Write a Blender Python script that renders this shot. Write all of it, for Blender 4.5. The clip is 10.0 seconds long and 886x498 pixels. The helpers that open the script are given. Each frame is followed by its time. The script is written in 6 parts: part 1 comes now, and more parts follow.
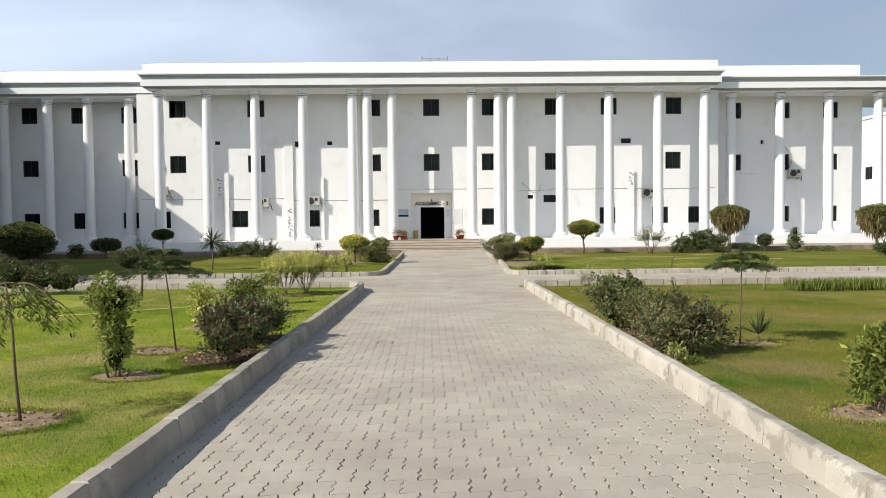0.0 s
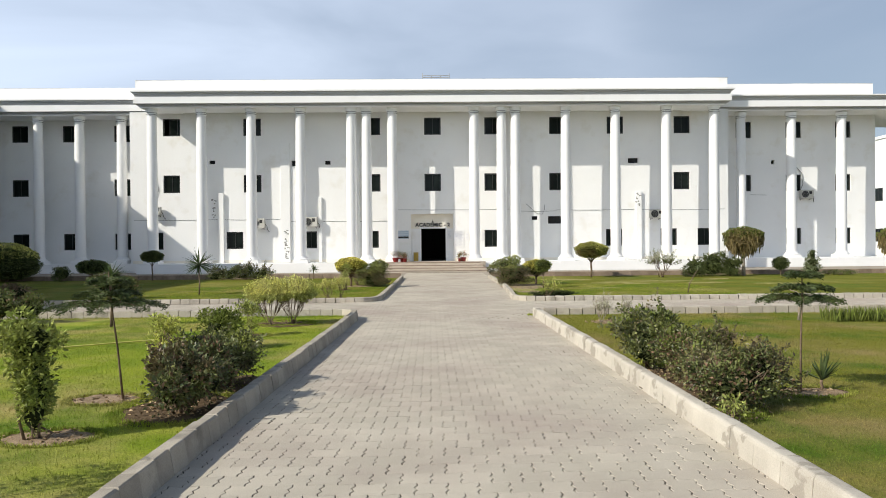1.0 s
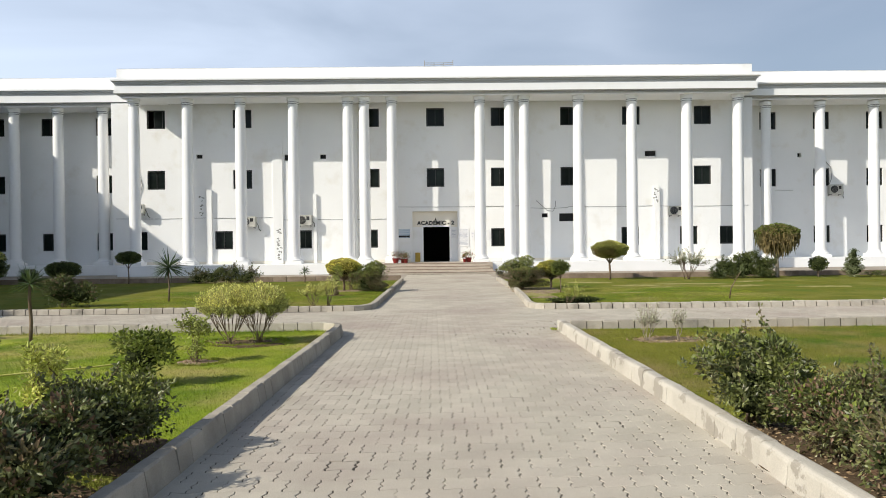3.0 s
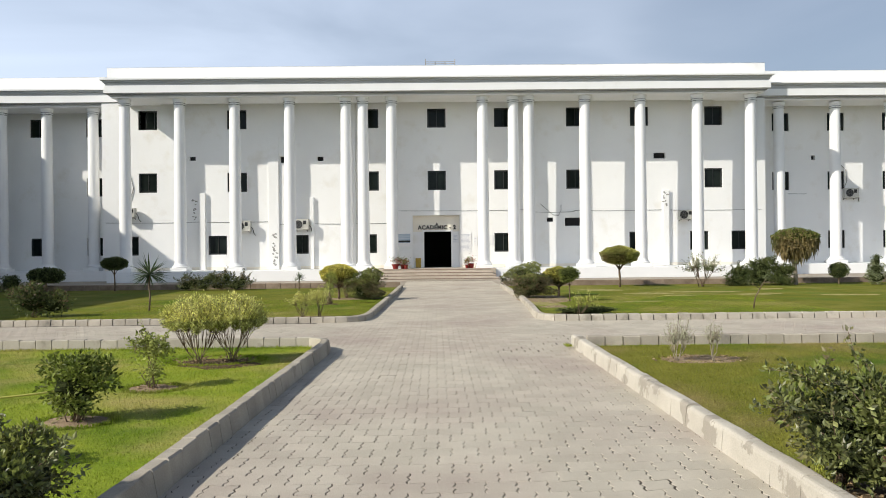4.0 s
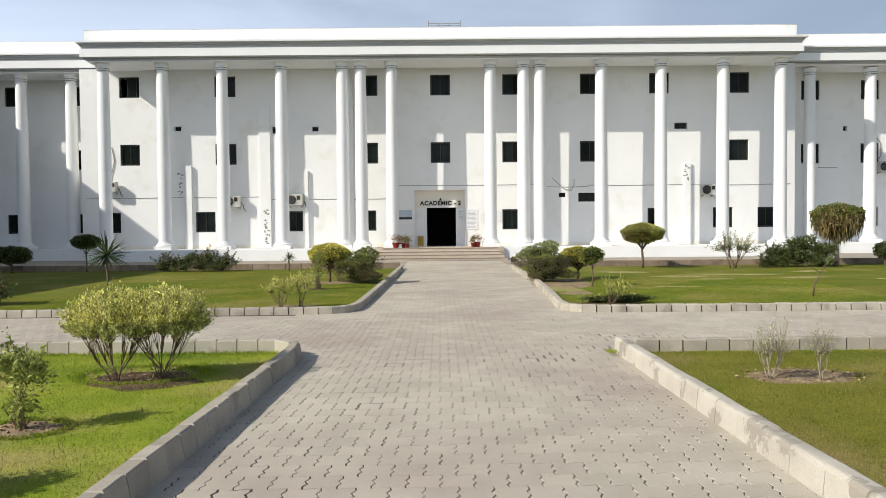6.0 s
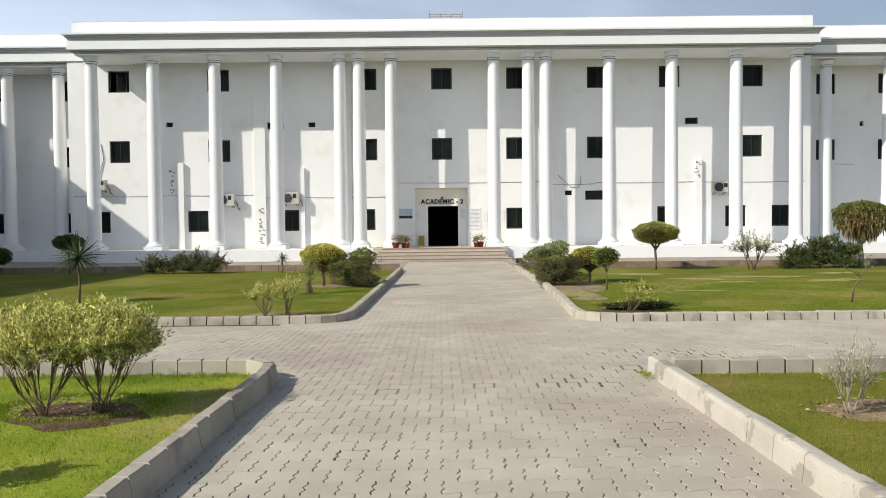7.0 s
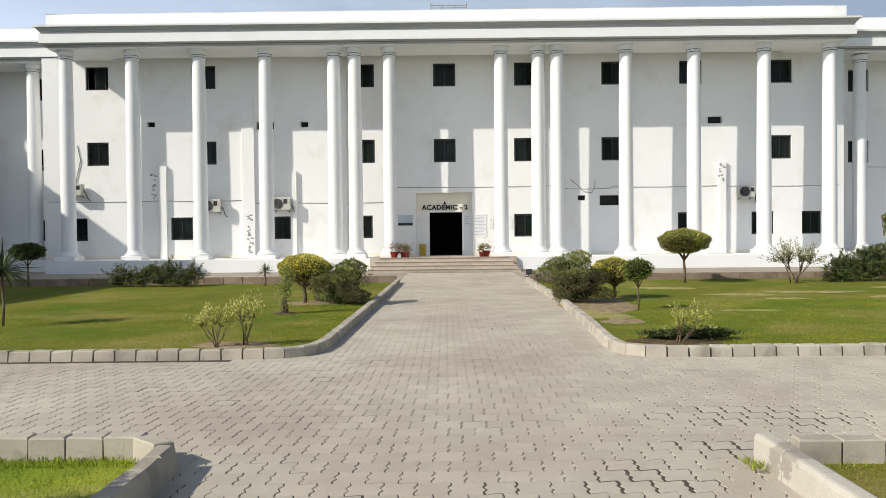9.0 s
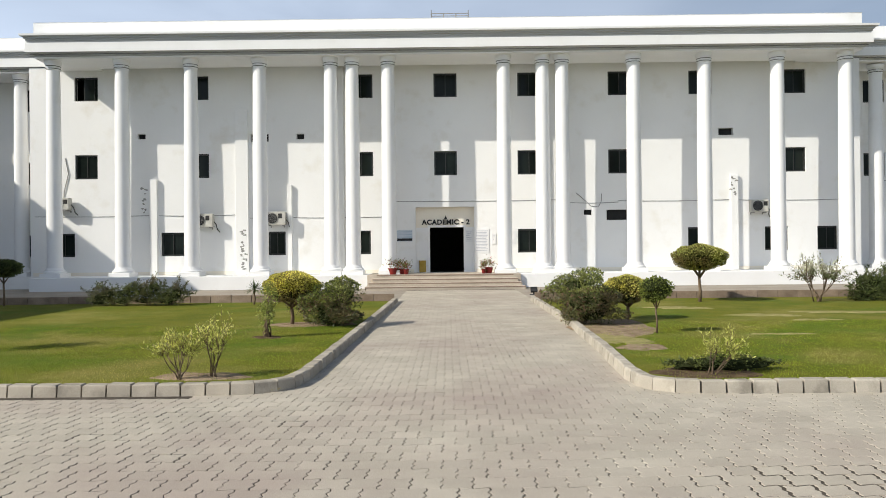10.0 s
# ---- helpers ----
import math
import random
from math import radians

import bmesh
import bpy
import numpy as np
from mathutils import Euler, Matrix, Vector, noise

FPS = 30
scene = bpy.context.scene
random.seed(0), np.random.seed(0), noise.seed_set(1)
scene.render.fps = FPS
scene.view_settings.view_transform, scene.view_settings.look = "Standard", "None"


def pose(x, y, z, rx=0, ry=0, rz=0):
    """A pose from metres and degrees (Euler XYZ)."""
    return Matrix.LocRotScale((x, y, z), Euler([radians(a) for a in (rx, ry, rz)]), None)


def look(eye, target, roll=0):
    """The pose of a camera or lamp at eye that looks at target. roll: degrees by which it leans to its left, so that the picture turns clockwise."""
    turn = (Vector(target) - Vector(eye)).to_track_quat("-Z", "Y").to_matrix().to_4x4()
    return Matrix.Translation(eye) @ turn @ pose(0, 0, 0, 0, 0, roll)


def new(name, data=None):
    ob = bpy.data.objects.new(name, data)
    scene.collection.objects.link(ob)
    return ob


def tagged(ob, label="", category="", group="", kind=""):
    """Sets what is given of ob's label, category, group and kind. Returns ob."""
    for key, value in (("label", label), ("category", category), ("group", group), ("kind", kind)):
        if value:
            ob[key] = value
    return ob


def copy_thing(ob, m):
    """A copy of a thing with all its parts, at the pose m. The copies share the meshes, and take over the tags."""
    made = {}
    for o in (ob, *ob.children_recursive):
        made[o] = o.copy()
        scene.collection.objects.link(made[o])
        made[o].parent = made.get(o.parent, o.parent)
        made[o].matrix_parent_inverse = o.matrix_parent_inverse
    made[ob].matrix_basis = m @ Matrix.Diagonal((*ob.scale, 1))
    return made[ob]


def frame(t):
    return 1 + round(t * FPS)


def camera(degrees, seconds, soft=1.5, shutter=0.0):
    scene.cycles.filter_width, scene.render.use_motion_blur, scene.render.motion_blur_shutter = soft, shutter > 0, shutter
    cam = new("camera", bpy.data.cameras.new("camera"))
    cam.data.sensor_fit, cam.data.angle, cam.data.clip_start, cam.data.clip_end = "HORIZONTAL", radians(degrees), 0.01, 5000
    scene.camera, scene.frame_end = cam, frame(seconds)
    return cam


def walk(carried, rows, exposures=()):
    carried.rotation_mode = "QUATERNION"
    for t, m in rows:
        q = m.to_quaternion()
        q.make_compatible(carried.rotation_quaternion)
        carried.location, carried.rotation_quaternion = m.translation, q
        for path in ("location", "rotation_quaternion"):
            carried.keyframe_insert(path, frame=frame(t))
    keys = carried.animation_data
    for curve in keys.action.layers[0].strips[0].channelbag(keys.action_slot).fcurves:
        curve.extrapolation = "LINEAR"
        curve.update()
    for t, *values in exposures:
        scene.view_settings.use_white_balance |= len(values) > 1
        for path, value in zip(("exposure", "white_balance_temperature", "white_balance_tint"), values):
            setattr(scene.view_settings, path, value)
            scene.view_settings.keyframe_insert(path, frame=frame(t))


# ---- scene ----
cam = camera(61.6, 10.0, soft=0.9)
PATH = [
    (0, (0.021, -0.247, 1.635), (0.059, 1.751, 1.563), -0.6),
    (0.5, (0.022, 0.517, 1.639), (0.057, 2.516, 1.586), -0.5),
    (1, (0.054, 1.301, 1.652), (0.089, 3.301, 1.638), -0.5),
    (1.5, (0.099, 2.178, 1.624), (0.133, 4.177, 1.594), -0.5),
    (2, (0.103, 2.983, 1.624), (0.138, 4.981, 1.55), -0.5),
    (2.5, (0.09, 3.676, 1.62), (0.12, 5.676, 1.577), -0.6),
    (4, (0.152, 5.909, 1.627), (0.172, 7.909, 1.627), -0.6),
    (4.5, (0.158, 6.631, 1.61), (0.175, 8.631, 1.597), -0.6),
    (5, (0.136, 7.375, 1.624), (0.151, 9.375, 1.59), -0.5),
    (5.5, (0.157, 8.059, 1.611), (0.169, 10.058, 1.556), -0.5),
    (7, (0.165, 10.198, 1.612), (0.17, 12.197, 1.55), -0.6),
    (7.5, (0.187, 10.939, 1.598), (0.189, 12.938, 1.548), -0.6),
    (8, (0.222, 11.654, 1.593), (0.221, 13.653, 1.528), -0.6),
    (8.5, (0.229, 12.325, 1.59), (0.227, 14.323, 1.514), -0.6),
    (9, (0.254, 13.011, 1.592), (0.247, 15.011, 1.552), -0.6),
    (9.5, (0.289, 13.669, 1.602), (0.279, 15.669, 1.599), -0.6),
    (10, (0.321, 14.345, 1.586), (0.308, 16.345, 1.589), -0.6),
]
walk(cam, [(t, look(eye, target, roll)) for t, eye, target, roll in PATH], [(0.0, 0.04), (10.0, -0.03)])

SUN_WAY = Vector((1.29, 0.697, -1.0)).normalized()

# ---- world, sun ----
world = bpy.data.worlds.new("sky")
scene.world = world
world.use_nodes = True
wn, wl = world.node_tree.nodes, world.node_tree.links
bg = wn["Background"]
sky = wn.new("ShaderNodeTexSky")
sky.sky_type = "NISHITA"
sky.sun_disc = False
sky.sun_elevation = math.asin(-SUN_WAY.z)
sky.sun_rotation = math.atan2(-SUN_WAY.x, -SUN_WAY.y)
sky.air_density, sky.dust_density, sky.ozone_density = 1.0, 1.2, 1.5
coord = wn.new("ShaderNodeTexCoord")
stretch = wn.new("ShaderNodeMapping")
stretch.inputs["Scale"].default_value = (1.6, 1.6, 5.0)
stretch.inputs["Location"].default_value = (0.9, 0.35, 0.0)
stretch.inputs["Rotation"].default_value = (0.0, 0.25, 0.4)
cloud = wn.new("ShaderNodeTexNoise")
cloud.inputs["Scale"].default_value = 1.4
cloud.inputs["Detail"].default_value = 5.0
cloud.inputs["Roughness"].default_value = 0.48
cloud.inputs["Distortion"].default_value = 0.5
ramp = wn.new("ShaderNodeValToRGB")
ramp.color_ramp.elements[0].position, ramp.color_ramp.elements[0].color = 0.36, (0.52, 0.52, 0.52, 1)
ramp.color_ramp.elements[1].position, ramp.color_ramp.elements[1].color = 0.68, (0.80, 0.80, 0.80, 1)
veil = wn.new("ShaderNodeMix")
veil.data_type = "RGBA"
wl.new(coord.outputs["Generated"], stretch.inputs["Vector"])
wl.new(stretch.outputs["Vector"], cloud.inputs["Vector"])
wl.new(cloud.outputs["Fac"], ramp.inputs["Fac"])
part_up = wn.new("ShaderNodeSeparateXYZ")
thin = wn.new("ShaderNodeMapRange")
for sock, val in (("From Min", 0.26), ("From Max", 0.70), ("To Min", 1.0), ("To Max", 0.08)):
    thin.inputs[sock].default_value = val
haze = wn.new("ShaderNodeMath")
haze.operation = "MULTIPLY"
wl.new(coord.outputs["Generated"], part_up.inputs["Vector"])
wl.new(part_up.outputs["Z"], thin.inputs["Value"])
# the cloud sheet thins beyond an uneven edge
edge = wn.new("ShaderNodeMath")
edge.operation = "MULTIPLY_ADD"
edge.inputs[1].default_value = 0.55
wl.new(cloud.outputs["Fac"], edge.inputs[0])
wl.new(part_up.outputs["X"], edge.inputs[2])
sheet = wn.new("ShaderNodeMapRange")
sheet.interpolation_type = "SMOOTHSTEP"
for sock, val in (("From Min", 0.52), ("From Max", 0.66), ("To Min", 1.0), ("To Max", 0.66)):
    sheet.inputs[sock].default_value = val
wl.new(edge.outputs["Value"], sheet.inputs["Value"])
dense = wn.new("ShaderNodeMath")
dense.operation = "MULTIPLY"
wl.new(ramp.outputs["Color"], dense.inputs[0])
wl.new(sheet.outputs["Result"], dense.inputs[1])
# thin cloud scatters more light towards the sun
toward = wn.new("ShaderNodeVectorMath")
toward.operation = "DOT_PRODUCT"
toward.inputs[1].default_value = tuple(-SUN_WAY)
glow = wn.new("ShaderNodeMapRange")
for sock, val in (("From Min", -0.6), ("From Max", 0.9), ("To Min", 0.80), ("To Max", 1.85)):
    glow.inputs[sock].default_value = val
tone = wn.new("ShaderNodeVectorMath")
tone.operation = "SCALE"
tone.inputs[0].default_value = (7.9, 9.1, 11.1)
wl.new(coord.outputs["Generated"], toward.inputs[0])
wl.new(toward.outputs["Value"], glow.inputs["Value"])
wl.new(glow.outputs["Result"], tone.inputs["Scale"])
wl.new(tone.outputs["Vector"], veil.inputs["B"])
wl.new(dense.outputs["Value"], haze.inputs[0])
wl.new(thin.outputs["Result"], haze.inputs[1])
wl.new(haze.outputs["Value"], veil.inputs["Factor"])
wl.new(sky.outputs["Color"], veil.inputs["A"])
wl.new(veil.outputs["Result"], bg.inputs["Color"])
bg.inputs["Strength"].default_value = 0.085

sun = new("sun", bpy.data.lights.new("sun", "SUN"))
sun.data.energy, sun.data.angle, sun.data.color = 5.0, radians(0.55), (1.0, 0.94, 0.83)
sun.rotation_euler = SUN_WAY.to_track_quat("-Z", "Y").to_euler()


# ---- materials ----
def mat(name, c1, c2, scale=4.0, rough=0.8, c3=None, fine=60.0, fine_mix=0.25, bump=0.2, bump_scale=80.0, metal=0.0,
        island=0.0, objrand=0.0, stain=None, stain_scale=0.6, stain_at=(0.55, 0.75), spec=0.3, translucent=0.0, stretch=(1, 1, 1)):
    """Base colour between c1 and c2 by a broad noise, fine grain, optional stains, bump and variation by piece."""
    m = bpy.data.materials.new(name)
    m.use_nodes = True
    n, l = m.node_tree.nodes, m.node_tree.links
    p = n["Principled BSDF"]
    p.inputs["Roughness"].default_value = rough
    p.inputs["Metallic"].default_value = metal
    p.inputs["Specular IOR Level"].default_value = spec
    mp = n.new("ShaderNodeMapping")
    mp.inputs["Scale"].default_value = stretch
    geo = n.new("ShaderNodeNewGeometry")
    l.new(geo.outputs["Position"], mp.inputs["Vector"])

    def tex(s, detail=4.0, rgh=0.55):
        t = n.new("ShaderNodeTexNoise")
        t.inputs["Scale"].default_value, t.inputs["Detail"].default_value, t.inputs["Roughness"].default_value = s, detail, rgh
        l.new(mp.outputs["Vector"], t.inputs["Vector"])
        return t.outputs["Fac"]

    def rng(val, a, b, lo=0.0, hi=1.0):
        r = n.new("ShaderNodeMapRange")
        r.inputs["From Min"].default_value, r.inputs["From Max"].default_value = a, b
        r.inputs["To Min"].default_value, r.inputs["To Max"].default_value = lo, hi
        l.new(val, r.inputs["Value"])
        return r.outputs["Result"]

    def mix(f, a, b, mode="MIX"):
        x = n.new("ShaderNodeMix")
        x.data_type, x.blend_type = "RGBA", mode
        for sock, v in (("Factor", f), ("A", a), ("B", b)):
            if isinstance(v, (tuple, list)):
                x.inputs[sock].default_value = (*v, 1) if len(v) == 3 else v
            elif isinstance(v, (int, float)):
                x.inputs[sock].default_value = v
            else:
                l.new(v, x.inputs[sock])
        return x.outputs["Result"]

    col = mix(rng(tex(scale), 0.35, 0.65), c1, c2)
    if c3:
        col = mix(rng(tex(scale * 0.37, 5.0, 0.6), 0.48, 0.66), col, c3)
    if stain:
        col = mix(rng(tex(stain_scale, 6.0, 0.62), *stain_at), col, stain)
    g = rng(tex(fine, 3.0, 0.7), 0.3, 0.7, 1.0 - fine_mix, 1.0 + fine_mix)
    gv = n.new("ShaderNodeVectorMath")
    gv.operation = "SCALE"
    l.new(col, gv.inputs[0])
    l.new(g, gv.inputs["Scale"])
    col = gv.outputs["Vector"]
    if island or objrand:
        src = geo.outputs["Random Per Island"] if island else n.new("ShaderNodeObjectInfo").outputs["Random"]
        k = island or objrand
        iv = n.new("ShaderNodeVectorMath")
        iv.operation = "SCALE"
        l.new(col, iv.inputs[0])
        l.new(rng(src, 0.0, 1.0, 1.0 - k, 1.0 + k), iv.inputs["Scale"])
        col = iv.outputs["Vector"]
    l.new(col, p.inputs["Base Color"])
    if bump:
        b = n.new("ShaderNodeBump")
        b.inputs["Strength"].default_value, b.inputs["Distance"].default_value = bump, 0.01
        l.new(tex(bump_scale, 4.0, 0.6), b.inputs["Height"])
        l.new(b.outputs["Normal"], p.inputs["Normal"])
    if translucent:
        tr, ms = n.new("ShaderNodeBsdfTranslucent"), n.new("ShaderNodeMixShader")
        l.new(col, tr.inputs["Color"])
        ms.inputs["Fac"].default_value = translucent
        l.new(p.outputs["BSDF"], ms.inputs[1])
        l.new(tr.outputs["BSDF"], ms.inputs[2])
        l.new(ms.outputs["Shader"], n["Material Output"].inputs["Surface"])
    return m


def leafmat(name, c1, c2, c3=None, tr=0.3, rough=0.55, spec=0.35):
    return mat(name, c1, c2, scale=3.0, rough=rough, c3=c3, fine=25.0, fine_mix=0.2, bump=0.0, island=0.6, translucent=tr, spec=spec)


M_WALL = mat("white_wall_paint", (0.80, 0.80, 0.785), (0.83, 0.83, 0.815), scale=0.5, fine=90, fine_mix=0.02, bump=0.12, bump_scale=45,
             stain=(0.70, 0.675, 0.61), stain_scale=0.7, stain_at=(0.57, 0.82), rough=0.85, spec=0.2)
M_TRIM = mat("white_trim_paint", (0.82, 0.82, 0.805), (0.85, 0.85, 0.84), scale=0.8, fine=70, fine_mix=0.02, bump=0.08, bump_scale=30,
             stain=(0.74, 0.73, 0.69), stain_scale=0.9, stain_at=(0.6, 0.9), rough=0.75, spec=0.25)
# grey that deepens, by colour, the shade on the cornice mouldings
M_TRIM_GREY = mat("moulding_shade_grey", (0.42, 0.425, 0.425), (0.50, 0.50, 0.49), scale=1.5, fine=70, fine_mix=0.06, bump=0.1, bump_scale=30, rough=0.8, stretch=(0.2, 1, 4))
# dark grey that puts the shade of grooves and lips into colour
M_SHADE_LINE = mat("shade_line_dark", (0.12, 0.12, 0.115), (0.18, 0.175, 0.165), scale=3, fine=60, fine_mix=0.2, bump=0.1, rough=0.9)
M_CREAM = mat("cream_wall_paint", (0.80, 0.75, 0.64), (0.83, 0.785, 0.68), scale=1.0, fine=60, fine_mix=0.03, bump=0.1, rough=0.8)
M_STEP = mat("step_terrazzo", (0.43, 0.37, 0.295), (0.51, 0.445, 0.365), scale=2.0, fine=120, fine_mix=0.12, bump=0.1, rough=0.7)
M_STEP_EDGE = mat("step_edge_strip", (0.22, 0.16, 0.12), (0.28, 0.21, 0.16), scale=3.0, fine=90, bump=0.1, rough=0.7)
M_PAVER = mat("concrete_paver", (0.435, 0.395, 0.322), (0.505, 0.460, 0.378), scale=1.2, fine=140, fine_mix=0.16, bump=0.35, bump_scale=160, island=0.06,
              stain=(0.385, 0.325, 0.275), stain_scale=0.35, stain_at=(0.44, 0.68), rough=0.9, spec=0.2)
M_PAVER_PIECE = mat("concrete_paver_piece", (0.435, 0.395, 0.322), (0.505, 0.460, 0.378), scale=1.2, fine=140, fine_mix=0.16, bump=0.35, bump_scale=160, objrand=0.06,
                    stain=(0.385, 0.325, 0.275), stain_scale=0.35, stain_at=(0.44, 0.68), rough=0.9, spec=0.2)
M_JOINT = mat("joint_sand", (0.055, 0.047, 0.037), (0.095, 0.08, 0.062), scale=3.0, fine=150, fine_mix=0.3, bump=0.4, rough=1.0)
M_KERB = mat("concrete_kerb", (0.34, 0.305, 0.25), (0.44, 0.395, 0.325), scale=2.2, fine=110, fine_mix=0.14, bump=0.4, bump_scale=120, objrand=0.10,
             stain=(0.22, 0.20, 0.165), stain_scale=1.8, stain_at=(0.55, 0.72), rough=0.92, spec=0.2)
M_KERB_LIME = mat("limewashed_kerb", (0.42, 0.385, 0.325), (0.51, 0.475, 0.405), scale=2.0, fine=90, fine_mix=0.10, bump=0.5, bump_scale=60, objrand=0.04,
                  stain=(0.33, 0.30, 0.25), stain_scale=2.6, stain_at=(0.545, 0.575), rough=0.92, spec=0.2)
M_KERB_PALE = mat("pale_concrete_kerb", (0.38, 0.345, 0.285), (0.46, 0.42, 0.35), scale=2.0, fine=90, fine_mix=0.10, bump=0.4, bump_scale=90, objrand=0.12,
                  stain=(0.27, 0.245, 0.20), stain_scale=2.4, stain_at=(0.54, 0.68), rough=0.92, spec=0.2)
M_KERB_BROWN = mat("brown_stone_kerb", (0.19, 0.14, 0.10), (0.28, 0.215, 0.16), scale=2.5, fine=80, fine_mix=0.2, bump=0.4, objrand=0.14, rough=0.9)
M_APRON = mat("apron_concrete", (0.30, 0.26, 0.21), (0.36, 0.32, 0.265), scale=0.8, fine=90, fine_mix=0.12, bump=0.2, rough=0.9,
              stain=(0.28, 0.25, 0.21), stain_scale=0.5)
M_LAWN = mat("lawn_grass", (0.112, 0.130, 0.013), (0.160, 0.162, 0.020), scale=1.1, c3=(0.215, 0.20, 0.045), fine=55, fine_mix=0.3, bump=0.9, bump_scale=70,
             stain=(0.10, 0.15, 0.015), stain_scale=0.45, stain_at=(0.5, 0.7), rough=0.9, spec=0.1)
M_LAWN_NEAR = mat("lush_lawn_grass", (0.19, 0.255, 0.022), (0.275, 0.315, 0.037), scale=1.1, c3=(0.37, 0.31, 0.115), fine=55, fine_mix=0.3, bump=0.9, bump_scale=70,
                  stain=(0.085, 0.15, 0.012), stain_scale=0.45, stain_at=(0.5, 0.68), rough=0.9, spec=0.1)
M_LAWN_DRY = mat("drier_lawn_grass", (0.145, 0.150, 0.020), (0.195, 0.190, 0.032), scale=1.1, c3=(0.25, 0.20, 0.075), fine=55, fine_mix=0.3, bump=0.9, bump_scale=70,
                 stain=(0.075, 0.125, 0.012), stain_scale=0.45, stain_at=(0.5, 0.68), rough=0.9, spec=0.1)
M_GROUND = mat("open_ground", (0.16, 0.14, 0.08), (0.12, 0.14, 0.05), scale=0.15, fine=8, fine_mix=0.25, bump=0.4, bump_scale=10, rough=1.0)
M_SOIL = mat("bare_soil", (0.22, 0.16, 0.10), (0.35, 0.265, 0.18), scale=7.0, fine=70, fine_mix=0.35, bump=0.9, bump_scale=45, rough=1.0, spec=0.1)
M_DARKSOIL = mat("mulched_soil", (0.075, 0.05, 0.03), (0.14, 0.10, 0.06), scale=8.0, fine=70, fine_mix=0.4, bump=0.9, bump_scale=45, rough=1.0, spec=0.1)
M_GLASS = mat("dark_window_glass", (0.006, 0.009, 0.008), (0.012, 0.017, 0.014), scale=1.0, fine=5, fine_mix=0.05, bump=0.0, rough=0.12, spec=0.11)
M_FRAME = mat("dark_aluminium_frame", (0.028, 0.03, 0.028), (0.045, 0.047, 0.044), scale=2.0, fine=60, fine_mix=0.1, bump=0.05, rough=0.45, metal=0.3)
M_CURTAIN = mat("green_curtain", (0.05, 0.11, 0.085), (0.07, 0.15, 0.11), scale=6, fine=40, fine_mix=0.2, bump=0.2, rough=0.95)
# near-black: rooms and hall look unlit by colour
M_DARK = mat("interior_painted_dark", (0.03, 0.03, 0.028), (0.04, 0.04, 0.037), scale=1.0, fine=20, bump=0.0, rough=0.95)
# near-black back plates: the vents' inner dark is in this colour
M_VENT = mat("vent_recess", (0.02, 0.02, 0.02), (0.03, 0.03, 0.03), scale=2.0, fine=20, bump=0.0, rough=0.9)
M_CABLE = mat("grey_cable", (0.22, 0.22, 0.215), (0.28, 0.28, 0.27), scale=5, fine=40, bump=0.0, rough=0.6)
M_AC = mat("air_conditioner_casing", (0.46, 0.45, 0.41), (0.54, 0.53, 0.48), scale=3, fine=60, fine_mix=0.04, bump=0.03, rough=0.5)
M_BLACK = mat("black_plastic", (0.02, 0.02, 0.02), (0.035, 0.035, 0.035), scale=5, fine=60, bump=0.05, rough=0.5)
M_BARK = mat("brown_bark", (0.11, 0.075, 0.045), (0.19, 0.14, 0.095), scale=9, fine=80, fine_mix=0.3, bump=0.8, bump_scale=60, rough=0.95, stretch=(1, 1, 0.35))
M_BARK_PALE = mat("pale_bark", (0.25, 0.21, 0.15), (0.36, 0.31, 0.24), scale=9, fine=80, fine_mix=0.25, bump=0.7, bump_scale=60, rough=0.95, stretch=(1, 1, 0.35))
M_POT = mat("red_plastic_pot", (0.15, 0.013, 0.011), (0.21, 0.020, 0.016), scale=4, fine=40, fine_mix=0.08, bump=0.05, rough=0.5)
M_YELLOW = mat("ochre_painted_bin", (0.40, 0.26, 0.04), (0.47, 0.32, 0.06), scale=4, fine=40, fine_mix=0.1, bump=0.05, rough=0.6)
M_BOARD = mat("white_board", (0.74, 0.74, 0.74), (0.80, 0.80, 0.79), scale=3, fine=60, fine_mix=0.02, bump=0.02, rough=0.5)
M_PRINT = mat("grey_print", (0.36, 0.38, 0.45), (0.42, 0.44, 0.50), scale=8, fine=60, bump=0.0, rough=0.6)
M_BLUE = mat("blue_print", (0.33, 0.42, 0.52), (0.52, 0.58, 0.64), scale=3, fine=60, fine_mix=0.05, bump=0.0, rough=0.4, stretch=(0.3, 1, 4))
M_HOSE = mat("yellow_hose", (0.55, 0.50, 0.12), (0.62, 0.57, 0.18), scale=6, fine=40, fine_mix=0.1, bump=0.05, rough=0.5)
M_PEEL = mat("bare_plaster", (0.24, 0.24, 0.23), (0.34, 0.33, 0.31), scale=9, fine=60, fine_mix=0.2, bump=0.3, rough=0.95)

L_DARK = leafmat("dark_green_leaves", (0.055, 0.076, 0.019), (0.118, 0.138, 0.038), tr=0.18)
L_ROSE = leafmat("rose_leaves", (0.070, 0.088, 0.026), (0.180, 0.200, 0.062), c3=(0.150, 0.105, 0.058), rough=0.42, tr=0.15, spec=0.45)
L_OLIVEDARK = leafmat("olive_green_leaves", (0.17, 0.19, 0.03), (0.29, 0.29, 0.05), c3=(0.17, 0.125, 0.045), tr=0.2)
L_OLIVE = leafmat("olive_yellow_leaves", (0.38, 0.40, 0.12), (0.56, 0.55, 0.22), c3=(0.26, 0.29, 0.08))
L_GOLD = leafmat("golden_leaves", (0.66, 0.60, 0.10), (0.85, 0.78, 0.21), c3=(0.44, 0.42, 0.08))
